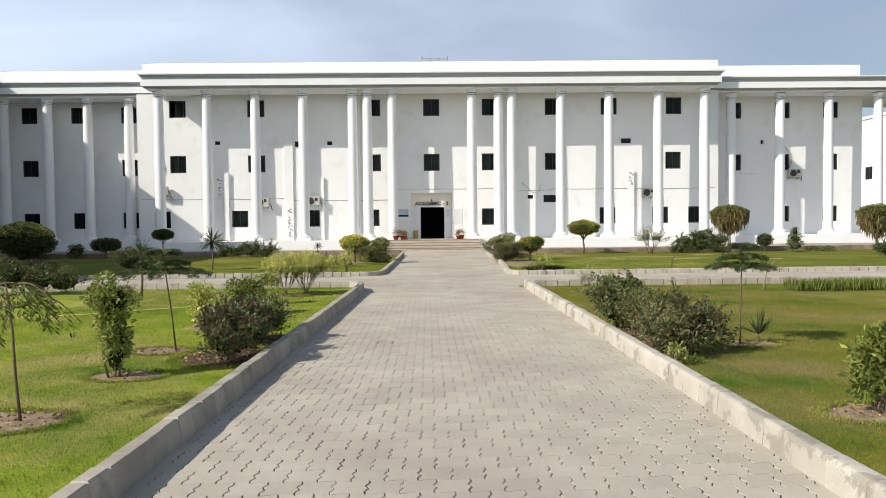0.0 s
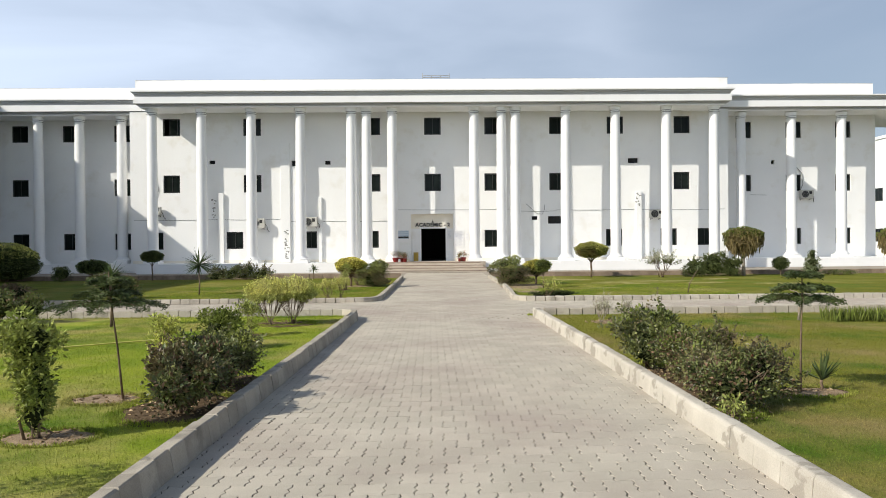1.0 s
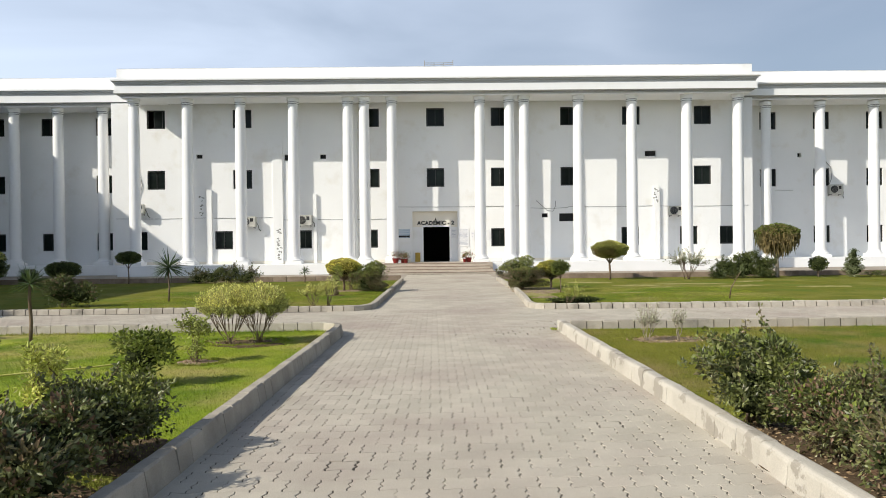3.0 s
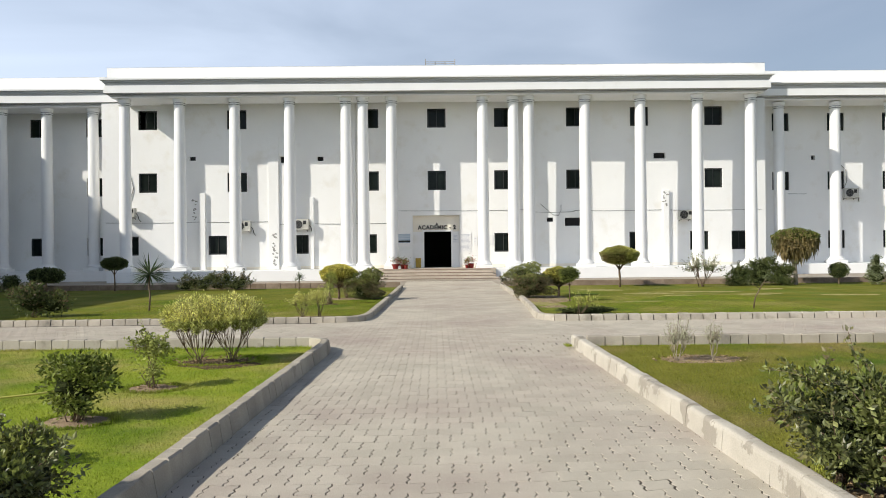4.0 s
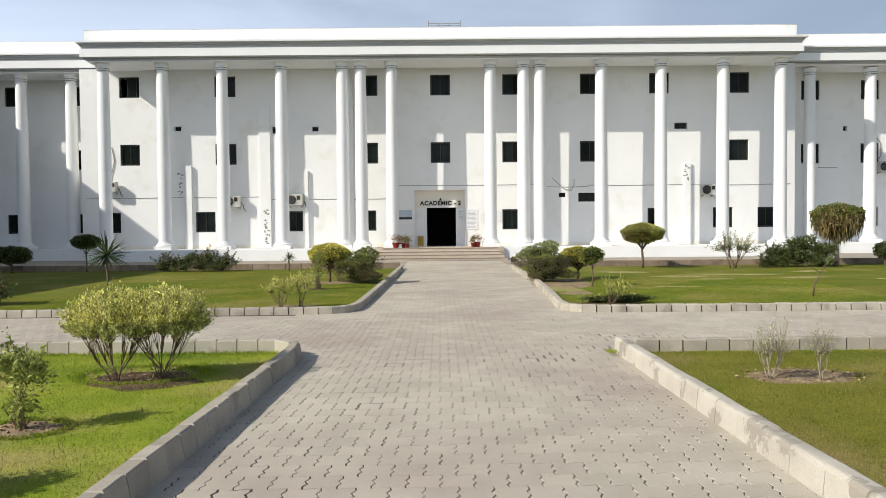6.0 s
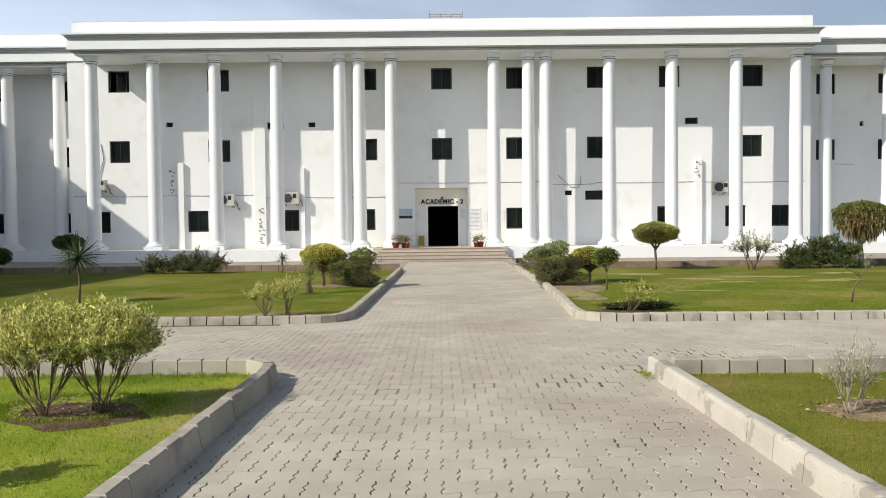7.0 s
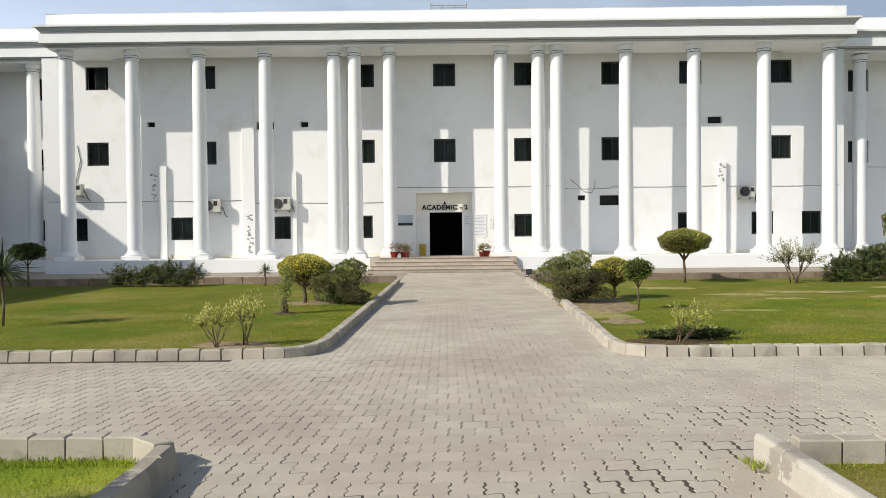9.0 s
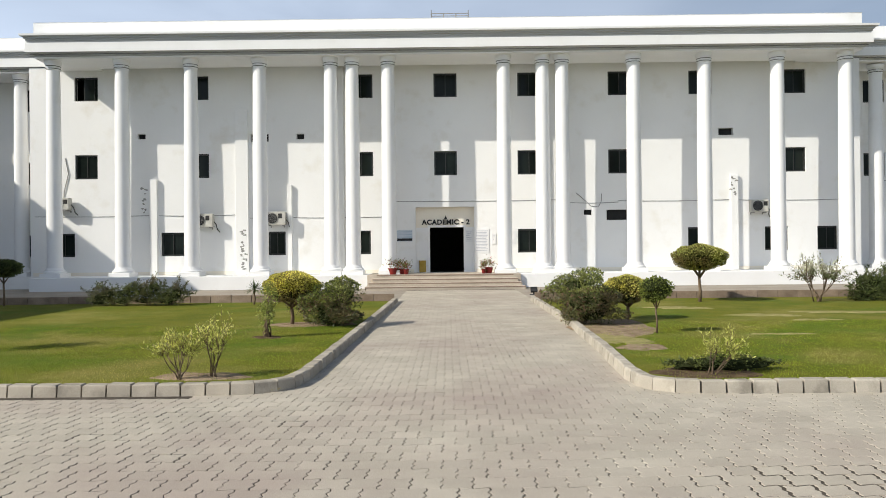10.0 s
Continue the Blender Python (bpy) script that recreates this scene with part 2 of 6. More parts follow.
L_GREEN = leafmat("green_leaves", (0.12, 0.16, 0.028), (0.185, 0.215, 0.042))
L_YELLOW = leafmat("yellow_green_leaves", (0.56, 0.55, 0.13), (0.74, 0.70, 0.26), c3=(0.36, 0.39, 0.09))
L_LIME = leafmat("lime_green_leaves", (0.225, 0.27, 0.06), (0.33, 0.355, 0.095))
L_BROWN = leafmat("bronze_leaves", (0.15, 0.095, 0.058), (0.24, 0.155, 0.095), c3=(0.08, 0.085, 0.035), rough=0.45)
L_TAWNY = leafmat("tawny_leaves", (0.17, 0.13, 0.05), (0.28, 0.215, 0.09), c3=(0.12, 0.13, 0.04), tr=0.2)
L_GREY = leafmat("grey_green_leaves", (0.14, 0.17, 0.075), (0.22, 0.24, 0.12))
L_YUCCA = leafmat("sword_leaves", (0.055, 0.09, 0.030), (0.11, 0.145, 0.055))
L_FROND = leafmat("conifer_fronds", (0.038, 0.060, 0.018), (0.085, 0.110, 0.030), tr=0.1)
L_PALE = leafmat("variegated_leaves", (0.42, 0.44, 0.10), (0.58, 0.57, 0.17), c3=(0.26, 0.31, 0.07))
L_SILVER = leafmat("silvery_leaves", (0.38, 0.39, 0.24), (0.52, 0.52, 0.36))
L_RED = leafmat("red_petals", (0.38, 0.03, 0.03), (0.50, 0.06, 0.05))
L_BLUEFLOWER = leafmat("pale_blue_petals", (0.35, 0.38, 0.55), (0.5, 0.5, 0.62))
# near-black green: the shade deep inside the crowns is put into the colour
M_CORE = mat("inner_leaf_painted_shade", (0.018, 0.024, 0.009), (0.03, 0.036, 0.014), scale=12, fine=40, fine_mix=0.4, bump=0.8, rough=0.95, spec=0.05)
M_BLADE = mat("grass_blades", (0.22, 0.30, 0.024), (0.315, 0.36, 0.042), scale=1.1, c3=(0.42, 0.35, 0.135), fine=25, fine_mix=0.2, bump=0.0, island=0.4, translucent=0.35, spec=0.2,
              stain=(0.13, 0.225, 0.016), stain_scale=0.45, stain_at=(0.5, 0.66), rough=0.6)

M_BLADE_DRY = mat("drier_grass_blades", (0.165, 0.178, 0.022), (0.225, 0.222, 0.036), scale=1.1, c3=(0.28, 0.225, 0.085), fine=25, fine_mix=0.2, bump=0.0, island=0.4, translucent=0.3, spec=0.2,
                  stain=(0.10, 0.17, 0.016), stain_scale=0.45, stain_at=(0.5, 0.66), rough=0.6)


# ---- mesh helpers ----
def obj(name, data, parent=None, label="", category="", group="", kind=""):
    ob = new(name, data)
    if parent:
        ob.parent = parent
    return tagged(ob, label, category, group, kind)


def mesh_of(name, verts, faces, material, smooth=False):
    me = bpy.data.meshes.new(name)
    me.from_pydata([tuple(v) for v in verts], [], faces)
    me.materials.append(material)
    if smooth:
        me.polygons.foreach_set("use_smooth", [True] * len(me.polygons))
    me.update()
    return me


def fromb(name, bm, material, smooth=False):
    me = bpy.data.meshes.new(name)
    bmesh.ops.recalc_face_normals(bm, faces=bm.faces)
    bm.to_mesh(me)
    bm.free()
    me.materials.append(material)
    if smooth:
        me.polygons.foreach_set("use_smooth", [len(f.vertices) <= 4 for f in me.polygons])
    return me


def part(name, bm, material, parent, label="", smooth=False):
    return obj(name, fromb(name, bm, material, smooth), parent, label)


def base(name, m=None, **tags):
    """An Empty at a thing's base."""
    ob = new(name)
    ob.empty_display_size = 0.1
    if m is not None:
        ob.matrix_world = m
    return tagged(ob, **tags)


def box(bm, x0, x1, y0, y1, z0, z1, bev=0.0):
    vs = [bm.verts.new((x, y, z)) for z in (z0, z1) for x, y in ((x0, y0), (x1, y0), (x1, y1), (x0, y1))]
    fs = [bm.faces.new([vs[i] for i in f]) for f in ((0, 3, 2, 1), (4, 5, 6, 7), (0, 1, 5, 4), (1, 2, 6, 5), (2, 3, 7, 6), (3, 0, 4, 7))]
    if bev:
        es = {e for f in fs for e in f.edges}
        bmesh.ops.bevel(bm, geom=list(es), offset=bev, segments=1, affect="EDGES")
    return bm


def boxb(*a, bev=0.0):
    return box(bmesh.new(), *a, bev=bev)


def lathe(bm, prof, n=24, x=0.0, y=0.0, caps=True):
    """A turned shape from (radius, z) pairs, closed at both ends unless they are hidden in other parts."""
    rings = []
    for r, z in prof:
        rings.append([bm.verts.new((x + r * math.cos(2 * math.pi * i / n), y + r * math.sin(2 * math.pi * i / n), z)) for i in range(n)])
    for a, b in zip(rings, rings[1:]):
        for i in range(n):
            bm.faces.new((a[i], a[(i + 1) % n], b[(i + 1) % n], b[i]))
    if caps:
        bm.faces.new(rings[0][::-1])
        bm.faces.new(rings[-1])
    return bm


def tube(bm, pts, r0, r1, n=6):
    """A tapering round stem through pts."""
    pts = [Vector(p) for p in pts]
    rings = []
    for i, p in enumerate(pts):
        d = (pts[min(i + 1, len(pts) - 1)] - pts[max(i - 1, 0)]).normalized()
        a = d.orthogonal().normalized()
        b = d.cross(a)
        r = r0 + (r1 - r0) * i / (len(pts) - 1)
        rings.append([bm.verts.new(p + a * (r * math.cos(2 * math.pi * k / n)) + b * (r * math.sin(2 * math.pi * k / n))) for k in range(n)])
    for u, v in zip(rings, rings[1:]):
        best = min(range(n), key=lambda s: sum((u[k].co - v[(k + s) % n].co).length for k in range(n)))
        for k in range(n):
            bm.faces.new((u[k], u[(k + 1) % n], v[(k + 1 + best) % n], v[(k + best) % n]))
    bm.faces.new(rings[0][::-1])
    bm.faces.new(rings[-1])
    return bm


def sweep(bm, prof, line, close=True):
    """Carries the profile (outward offset, z) along a plan line, with mitred corners; outward is to the right of the way."""
    line = [Vector(p) for p in line]
    rings = []
    for i, p in enumerate(line):
        ds = []
        if i > 0:
            ds.append((p - line[i - 1]).normalized())
        if i < len(line) - 1:
            ds.append((line[i + 1] - p).normalized())
        ns = [Vector((d.y, -d.x)) for d in ds]
        nn = (ns[0] + ns[-1]).normalized()
        nn = nn / max(0.3, nn.dot(ns[0]))
        rings.append([bm.verts.new((p.x + nn.x * o, p.y + nn.y * o, z)) for o, z in prof])
    k = len(prof)
    for u, v in zip(rings, rings[1:]):
        for j in range(k if close else k - 1):
            bm.faces.new((u[j], u[(j + 1) % k], v[(j + 1) % k], v[j]))
    bm.faces.new(rings[0][::-1])
    bm.faces.new(rings[-1])
    return bm


# ---- ground, lawns, road beds ----
def slab(name, corners, z0, z1, material, **tags):
    bm = bmesh.new()
    lo, hi = [bm.verts.new((x, y, z0)) for x, y in corners], [bm.verts.new((x, y, z1)) for x, y in corners]
    bm.faces.new(hi)
    bm.faces.new(lo[::-1])
    for i in range(len(corners)):
        j = (i + 1) % len(corners)
        bm.faces.new((lo[i], lo[j], hi[j], hi[i]))
    return obj(name, fromb(name, bm, material), **tags)


bm = bmesh.new()
vs = [bm.verts.new(p) for p in ((-3000, -3000, -0.08), (3000, -3000, -0.08), (3000, 3000, -0.08), (-3000, 3000, -0.08))]
bm.faces.new(vs)
obj("ground", fromb("ground", bm, M_GROUND), label="open dry ground reaching to the horizon", category="ground", kind="structure")

KERB_T, KERB_H = 0.17, 0.19
L_NEAR = [(-2.12, -6.0), (-1.78, 7.0), (-1.52, 17.45), (-1.60, 17.95), (-1.95, 18.3), (-2.3, 18.36), (-26.0, 18.36)]
R_NEAR = [(2.42, -6.0), (2.40, 12.0), (2.36, 17.4), (2.45, 17.85), (2.72, 18.08), (3.1, 18.12), (31.0, 18.0)]
L_FAR = [(-26.0, 22.5), (-2.1, 22.56), (-1.7, 22.66), (-1.46, 22.95), (-1.38, 23.5), (-1.28, 30.0), (-1.23, 37.28)]
R_FAR = [(31.0, 22.3), (3.1, 22.42), (2.72, 22.5), (2.48, 22.75), (2.44, 23.4), (2.62, 26.0), (2.78, 30.0), (2.845, 37.28)]
APRON_Y, PLINTH_Y, WALL_Y, COL_Y = 37.3, 45.45, 47.77, 46.05
WING = 2.43


def offset(line, d):
    """A plan line moved to its left by d."""
    line, res = [Vector(p) for p in line], []
    for i, p in enumerate(line):
        ds = [(line[k + 1] - line[k]).normalized() for k in (i - 1, i) if 0 <= k < len(line) - 1]
        ns = [Vector((-q.y, q.x)) for q in ds]
        m = (ns[0] + ns[-1]).normalized()
        res.append(tuple(p + m * (d / max(0.4, m.dot(ns[0])))))
    return res


def lawn(name, edge, outer, label, side=True, material=M_LAWN):
    slab(name, offset(edge, 0.11 if side else -0.11) + outer, -0.07, 0.03, material, label=label, category="lawn", kind="structure")


lawn("lawn_near_left", L_NEAR, [(-26, -6)], "mown green lawn with bare patches round its shrubs", material=M_LAWN_NEAR)
lawn("lawn_near_right", R_NEAR, [(31, -6)], "mown green lawn with a few dry patches", False, M_LAWN_DRY)
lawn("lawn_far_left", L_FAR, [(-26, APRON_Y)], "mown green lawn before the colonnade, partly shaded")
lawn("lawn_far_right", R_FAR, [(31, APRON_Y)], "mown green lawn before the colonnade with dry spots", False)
road = slab("road", [(-26, 17.9), (-2.2, 17.9), (-2.2, -6), (2.6, -6), (2.6, 17.9), (31, 17.9), (31, 22.8), (3.3, 22.8), (3.3, 44.4), (-2.9, 44.4), (-1.6, 22.8), (-26, 22.8)],
            -0.06, -0.0048, M_JOINT, label="paved walk and crossing road of grey zigzag concrete pavers", category="paving", kind="structure")
for nm, x0, x1 in (("pavement_left", -27.0, -1.32), ("pavement_right", 2.98, 34.0)):
    slab(nm, [(x0, APRON_Y + 0.16), (x1, APRON_Y + 0.16), (x1, PLINTH_Y + 2.6), (x0, PLINTH_Y + 2.6)], -0.055, 0.004, M_APRON,
         label="grey concrete apron along the building's plinth", category="pavement", kind="structure")


# ---- walls with openings ----
def wall(name, x0, x1, z0, z1, holes, y, thick, material, label):
    """A wall along x whose outer face stands at y, with openings through it."""
    xs = sorted({x0, x1, *(v for h in holes for v in h[:2])})
    zs = sorted({z0, z1, *(v for h in holes for v in h[2:4])})
    solid = lambda i, k: 0 <= i < len(xs) - 1 and 0 <= k < len(zs) - 1 and not any(
        h[0] - 1e-6 <= xs[i] and xs[i + 1] <= h[1] + 1e-6 and h[2] - 1e-6 <= zs[k] and zs[k + 1] <= h[3] + 1e-6 for h in holes)
    bm = bmesh.new()
    cache = {}

    def v(x, yy, z):
        if (x, yy, z) not in cache:
            cache[(x, yy, z)] = bm.verts.new((x, yy, z))
        return cache[(x, yy, z)]
    ya, yb = y, y + thick
    for i in range(len(xs) - 1):
        for k in range(len(zs) - 1):
            if not solid(i, k):
                continue
            a, b, c, d = xs[i], xs[i + 1], zs[k], zs[k + 1]
            bm.faces.new((v(a, ya, c), v(b, ya, c), v(b, ya, d), v(a, ya, d)))
            bm.faces.new((v(a, yb, c), v(a, yb, d), v(b, yb, d), v(b, yb, c)))
            if not solid(i - 1, k):
                bm.faces.new((v(a, ya, c), v(a, ya, d), v(a, yb, d), v(a, yb, c)))
            if not solid(i + 1, k):
                bm.faces.new((v(b, ya, c), v(b, yb, c), v(b, yb, d), v(b, ya, d)))
            if not solid(i, k - 1):
                bm.faces.new((v(a, ya, c), v(a, yb, c), v(b, yb, c), v(b, ya, c)))
            if not solid(i, k + 1):
                bm.faces.new((v(a, ya, d), v(b, ya, d), v(b, yb, d), v(a, yb, d)))
    return obj(name, fromb(name, bm, material), label=label, category="wall", kind="structure")


ROW3, ROW2, ROW1 = (8.47, 9.55), (4.95, 6.04), (1.44, 2.50)
CENTER_WIN = ([(a, b, *ROW3) for a, b in ((-16.46, -15.4), (-11.5, -10.4), (-4.1, -3.0), (-0.25, 0.79), (3.52, 4.56), (7.58, 8.62), (11.2, 12.24), (15.42, 16.44))]
              + [(a, b, *ROW2) for a, b in ((-16.46, -15.44), (-11.5, -10.4), (-4.1, -3.0), (-0.25, 0.77), (3.5, 4.54), (7.57, 8.6), (15.4, 16.42))]
              + [(a, b, *ROW1) for a, b in ((-17.5, -16.5), (-12.6, -11.56), (-7.76, -6.98), (-4.1, -3.14), (3.48, 4.5), (11.11, 12.14), (14.55, 15.6), (16.9, 17.8))])
VENTS = [(-13.62, -13.26, 6.73, 6.96), (-8.52, -7.7, 6.56, 6.92), (-6.45, -6.1, 6.65, 6.9), (12.52, 13.18, 6.62, 6.94), (6.45, 6.81, 3.1, 3.34), (7.47, 8.4, 2.86, 3.33)]
LEFT_WIN = [(a, b, *r) for r in (ROW3, ROW2, ROW1) for a, b in ((-27.1, -26.05), (-23.82, -22.8), (-20.5, -19.46)) if not (r == ROW2 and a == -23.82)]
RIGHT_WIN = [(a, b, *r) for r in (ROW3, ROW2, ROW1) for a, b in ((20.35, 21.37), (23.68, 24.7), (27.0, 28.03)) if not (r == ROW1 and a < 21)]
RIGHT_VENT = [(22.7, 22.93, 6.74, 7.0)]
PORTAL = (-1.12, 1.52, 0.58, 3.53)
wall("wall_center", -18.5, 18.85, 0.0, 10.0, CENTER_WIN + VENTS + [PORTAL], WALL_Y, 0.3, M_WALL, "white painted plaster front wall of three storeys")
wall("wall_left_wing", -30.0, -18.2, 0.0, 10.0, LEFT_WIN, WALL_Y + WING, 0.3, M_WALL, "white painted plaster wall of the set-back wing, mostly shaded")
wall("wall_right_wing", 18.55, 29.68, 0.0, 10.0, RIGHT_WIN + RIGHT_VENT, WALL_Y + WING, 0.3, M_WALL, "white painted plaster wall of the set-back wing")
for nm, x0, x1 in (("wall_return_left", -18.5, -18.2), ("wall_return_right", 18.55, 18.85)):
    obj(nm, fromb(nm, boxb(x0, x1, WALL_Y + 0.302, WALL_Y + WING - 0.002, 0, 10.0), M_WALL), label="white painted plaster return wall", category="wall", kind="structure")
obj("wall_right_end", fromb("wall_right_end", boxb(29.38, 29.68, WALL_Y + WING + 0.302, 64, 0, 10.6), M_WALL), label="white painted end wall of the wing", category="wall", kind="structure")
obj("wall_back", fromb("wall_back", boxb(-46, 29.68, 64.002, 64.3, 0, 10.6), M_WALL), label="white painted rear wall of the building", category="wall", kind="structure")
# rooms behind the openings, their lack of light put into the near-black colour
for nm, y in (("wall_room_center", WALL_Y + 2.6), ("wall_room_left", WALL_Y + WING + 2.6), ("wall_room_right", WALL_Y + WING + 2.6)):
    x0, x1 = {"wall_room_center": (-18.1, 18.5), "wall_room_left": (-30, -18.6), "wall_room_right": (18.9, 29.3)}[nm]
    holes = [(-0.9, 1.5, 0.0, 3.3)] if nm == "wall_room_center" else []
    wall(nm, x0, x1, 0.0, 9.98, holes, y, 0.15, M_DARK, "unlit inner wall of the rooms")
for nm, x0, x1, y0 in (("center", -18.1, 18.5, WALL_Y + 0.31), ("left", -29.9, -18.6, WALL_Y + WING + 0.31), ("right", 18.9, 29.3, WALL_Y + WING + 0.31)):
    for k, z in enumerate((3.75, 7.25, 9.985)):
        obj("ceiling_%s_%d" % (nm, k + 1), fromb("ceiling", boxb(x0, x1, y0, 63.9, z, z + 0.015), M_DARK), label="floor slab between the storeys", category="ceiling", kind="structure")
    obj("floor_" + nm, fromb("floor", boxb(x0, x1, y0, 63.9, 0.5, 0.575), M_DARK), label="floor behind the front wall, coloured as unlit", category="floor", kind="structure")
# thin cream strips that tint the foot of the front wall
for nm, x0, x1 in (("baseboard_left", -18.4, -1.2), ("baseboard_right", 1.6, 18.7)):
    obj(nm, fromb(nm, boxb(x0, x1, WALL_Y - 0.006, WALL_Y - 0.001, 0.584, 0.74), M_CREAM), label="thin cream band along the foot of the wall", category="baseboard", kind="structure")
# roof slabs, closing the building over the colonnade
obj("roof_center", fromb("roof", boxb(-16.7, 17.5, 45.75, 64.0, 10.02, 10.38), M_TRIM), label="flat white roof slab", category="roof", kind="structure")
obj("roof_left", fromb("roof", boxb(-46, -16.702, 48.18, 64.0, 10.02, 10.4), M_TRIM), label="flat white roof slab", category="roof", kind="structure")
obj("roof_right", fromb("roof", boxb(17.502, 40.0, 48.18, 56.0, 10.02, 10.4), M_TRIM), label="flat white roof slab", category="roof", kind="structure")

# ---- entablature and parapet ----
FACE = 45.55
ENT = [(-1.9, 9.84), (0.0, 9.84), (0.0, 9.90), (0.05, 9.905), (0.05, 9.945), (0.12, 9.95), (0.12, 9.995), (0.24, 10.03), (0.27, 10.045), (0.27, 10.43), (0.21, 10.44), (0.21, 10.52), (0.25, 10.525), (0.25, 10.60), (0.31, 10.605), (0.31, 10.67),
       (0.42, 10.70), (0.43, 10.78), (-1.4, 10.84), (-1.4, 10.4), (-1.9, 10.4)]
PAR = [(-1.25, 10.7), (-1.25, 11.56), (-1.23, 11.58), (-1.5, 11.61), (-1.5, 10.7)]


def entablature(nm, line, pline, dz=0.0, more=0.16):
    a = obj("entablature_" + nm, fromb("entablature", sweep(bmesh.new(), [(o, z + dz) for o, z in ENT], line), M_TRIM),
            label="white moulded entablature with a projecting cornice", category="entablature", kind="structure")
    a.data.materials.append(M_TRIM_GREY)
    # recessed and downward faces take the grey that darkens them as shade
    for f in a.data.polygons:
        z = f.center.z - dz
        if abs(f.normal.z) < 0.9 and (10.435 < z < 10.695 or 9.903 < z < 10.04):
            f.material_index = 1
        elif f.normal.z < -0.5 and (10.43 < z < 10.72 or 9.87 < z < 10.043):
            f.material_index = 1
    # raised dark strips colour in the shade and dirt under each lip
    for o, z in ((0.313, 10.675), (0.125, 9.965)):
        obj("trim_line_" + nm, fromb("trim_line", sweep(bmesh.new(), [(o - 0.05, z + dz), (o + 0.004, z + dz), (o + 0.004, z + 0.018 + dz), (o - 0.05, z + 0.018 + dz)], line), M_SHADE_LINE),
            a, "dark grey strip colouring in the cornice's line of shade and dirt")
    p = obj("parapet_" + nm, fromb("parapet", sweep(bmesh.new(), [(o, z + dz + (more if z > 11 else 0.0)) for o, z in PAR], pline), M_TRIM),
            label="plain white roof parapet above the cornice", category="parapet", kind="structure")
    return a, p


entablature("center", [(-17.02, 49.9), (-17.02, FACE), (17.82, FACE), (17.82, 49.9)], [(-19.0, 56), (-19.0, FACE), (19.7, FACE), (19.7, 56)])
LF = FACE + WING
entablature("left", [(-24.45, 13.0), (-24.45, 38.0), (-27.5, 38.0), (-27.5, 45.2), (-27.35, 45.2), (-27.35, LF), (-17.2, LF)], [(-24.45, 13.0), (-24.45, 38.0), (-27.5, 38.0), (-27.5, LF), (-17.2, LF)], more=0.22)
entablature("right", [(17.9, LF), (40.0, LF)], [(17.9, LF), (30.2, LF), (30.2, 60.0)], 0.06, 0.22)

# ---- plinth and steps ----
for nm, x0, x1 in (("plinth_left", -17.3, -3.05), ("plinth_right", 3.35, 18.0)):
    bm = boxb(x0, x1, PLINTH_Y, WALL_Y - 0.002, 0.0, 0.58, bev=0.012)
    obj(nm, fromb(nm, bm, M_TRIM), label="white painted plinth under the columns", category="plinth", kind="structure")
bm = boxb(-3.048, 3.348, 45.3, WALL_Y - 0.002, 0.0, 0.58)
obj("entrance_landing", fromb("entrance_landing", bm, M_STEP), label="beige terrazzo entrance landing", category="landing", kind="structure")
for nm, x0, x1 in (("plinth_left_wing", -29.7, -18.5), ("plinth_right_wing", 18.9, 34.0)):
    obj(nm, fromb(nm, boxb(x0, x1, PLINTH_Y + WING, WALL_Y + WING - 0.002, 0.0, 0.58, bev=0.012), M_TRIM), label="white painted plinth under the wing's columns", category="plinth", kind="structure")
steps = base("entrance_steps", label="four low beige terrazzo entrance steps with dark edges", category="steps", kind="structure")
for k in range(4):
    y0, top = 43.86 + 0.36 * k, 0.145 * (k + 1)
    wdt = 3.2 - 0.12 * k
    if k < 3:
        part("step", boxb(0.2 - wdt, 0.2 + wdt, y0 + 0.012, 45.298, top - 0.145 + (0.001 if k else 0), top, bev=0.006), M_STEP, steps)
        part("step_edge", boxb(0.2 - wdt, 0.2 + wdt, y0, y0 + 0.01, top - 0.05, top - 0.012), M_STEP_EDGE, steps, "dark strip under the tread")
    else:
        part("step_edge", boxb(0.2 - wdt, 0.2 + wdt, 45.286, 45.296, top - 0.05, top - 0.012), M_STEP_EDGE, steps, "dark strip under the tread")

# ---- columns ----
column = base("column", pose(-16.5, COL_Y, 0), label="white painted round column with ringed capital and square pedestal", category="column", group="columns of the front")
bm = boxb(-0.45, 0.45, -0.45, 0.45, 0.581, 0.76, bev=0.015)
part("pedestal", bm, M_TRIM, column)
part("base_moulding", lathe(bmesh.new(), [(0.44, 0.762), (0.45, 0.80), (0.43, 0.84), (0.375, 0.87), (0.37, 0.90), (0.345, 0.94), (0.325, 0.99)], 36), M_TRIM, column)
part("shaft", lathe(bmesh.new(), [(0.318, 0.985), (0.312, 1.6), (0.310, 3.5), (0.300, 6.0), (0.285, 8.0), (0.272, 9.44)], 32, caps=False), M_TRIM, column, smooth=True)
part("capital", lathe(bmesh.new(), [(0.275, 9.432), (0.302, 9.44), (0.307, 9.47), (0.285, 9.49), (0.285, 9.53), (0.306, 9.55), (0.311, 9.575), (0.292, 9.595), (0.30, 9.63), (0.322, 9.68), (0.343, 9.70), (0.345, 9.838)], 28), M_TRIM, column)
# proud dark rings stand in for the shade of the neck grooves
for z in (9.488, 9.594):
    part("capital_ring", lathe(bmesh.new(), [(0.288, z - 0.014), (0.312, z - 0.012), (0.312, z + 0.012), (0.288, z + 0.014)], 28), M_SHADE_LINE, column, "dark grey ring colouring in a groove's shade")
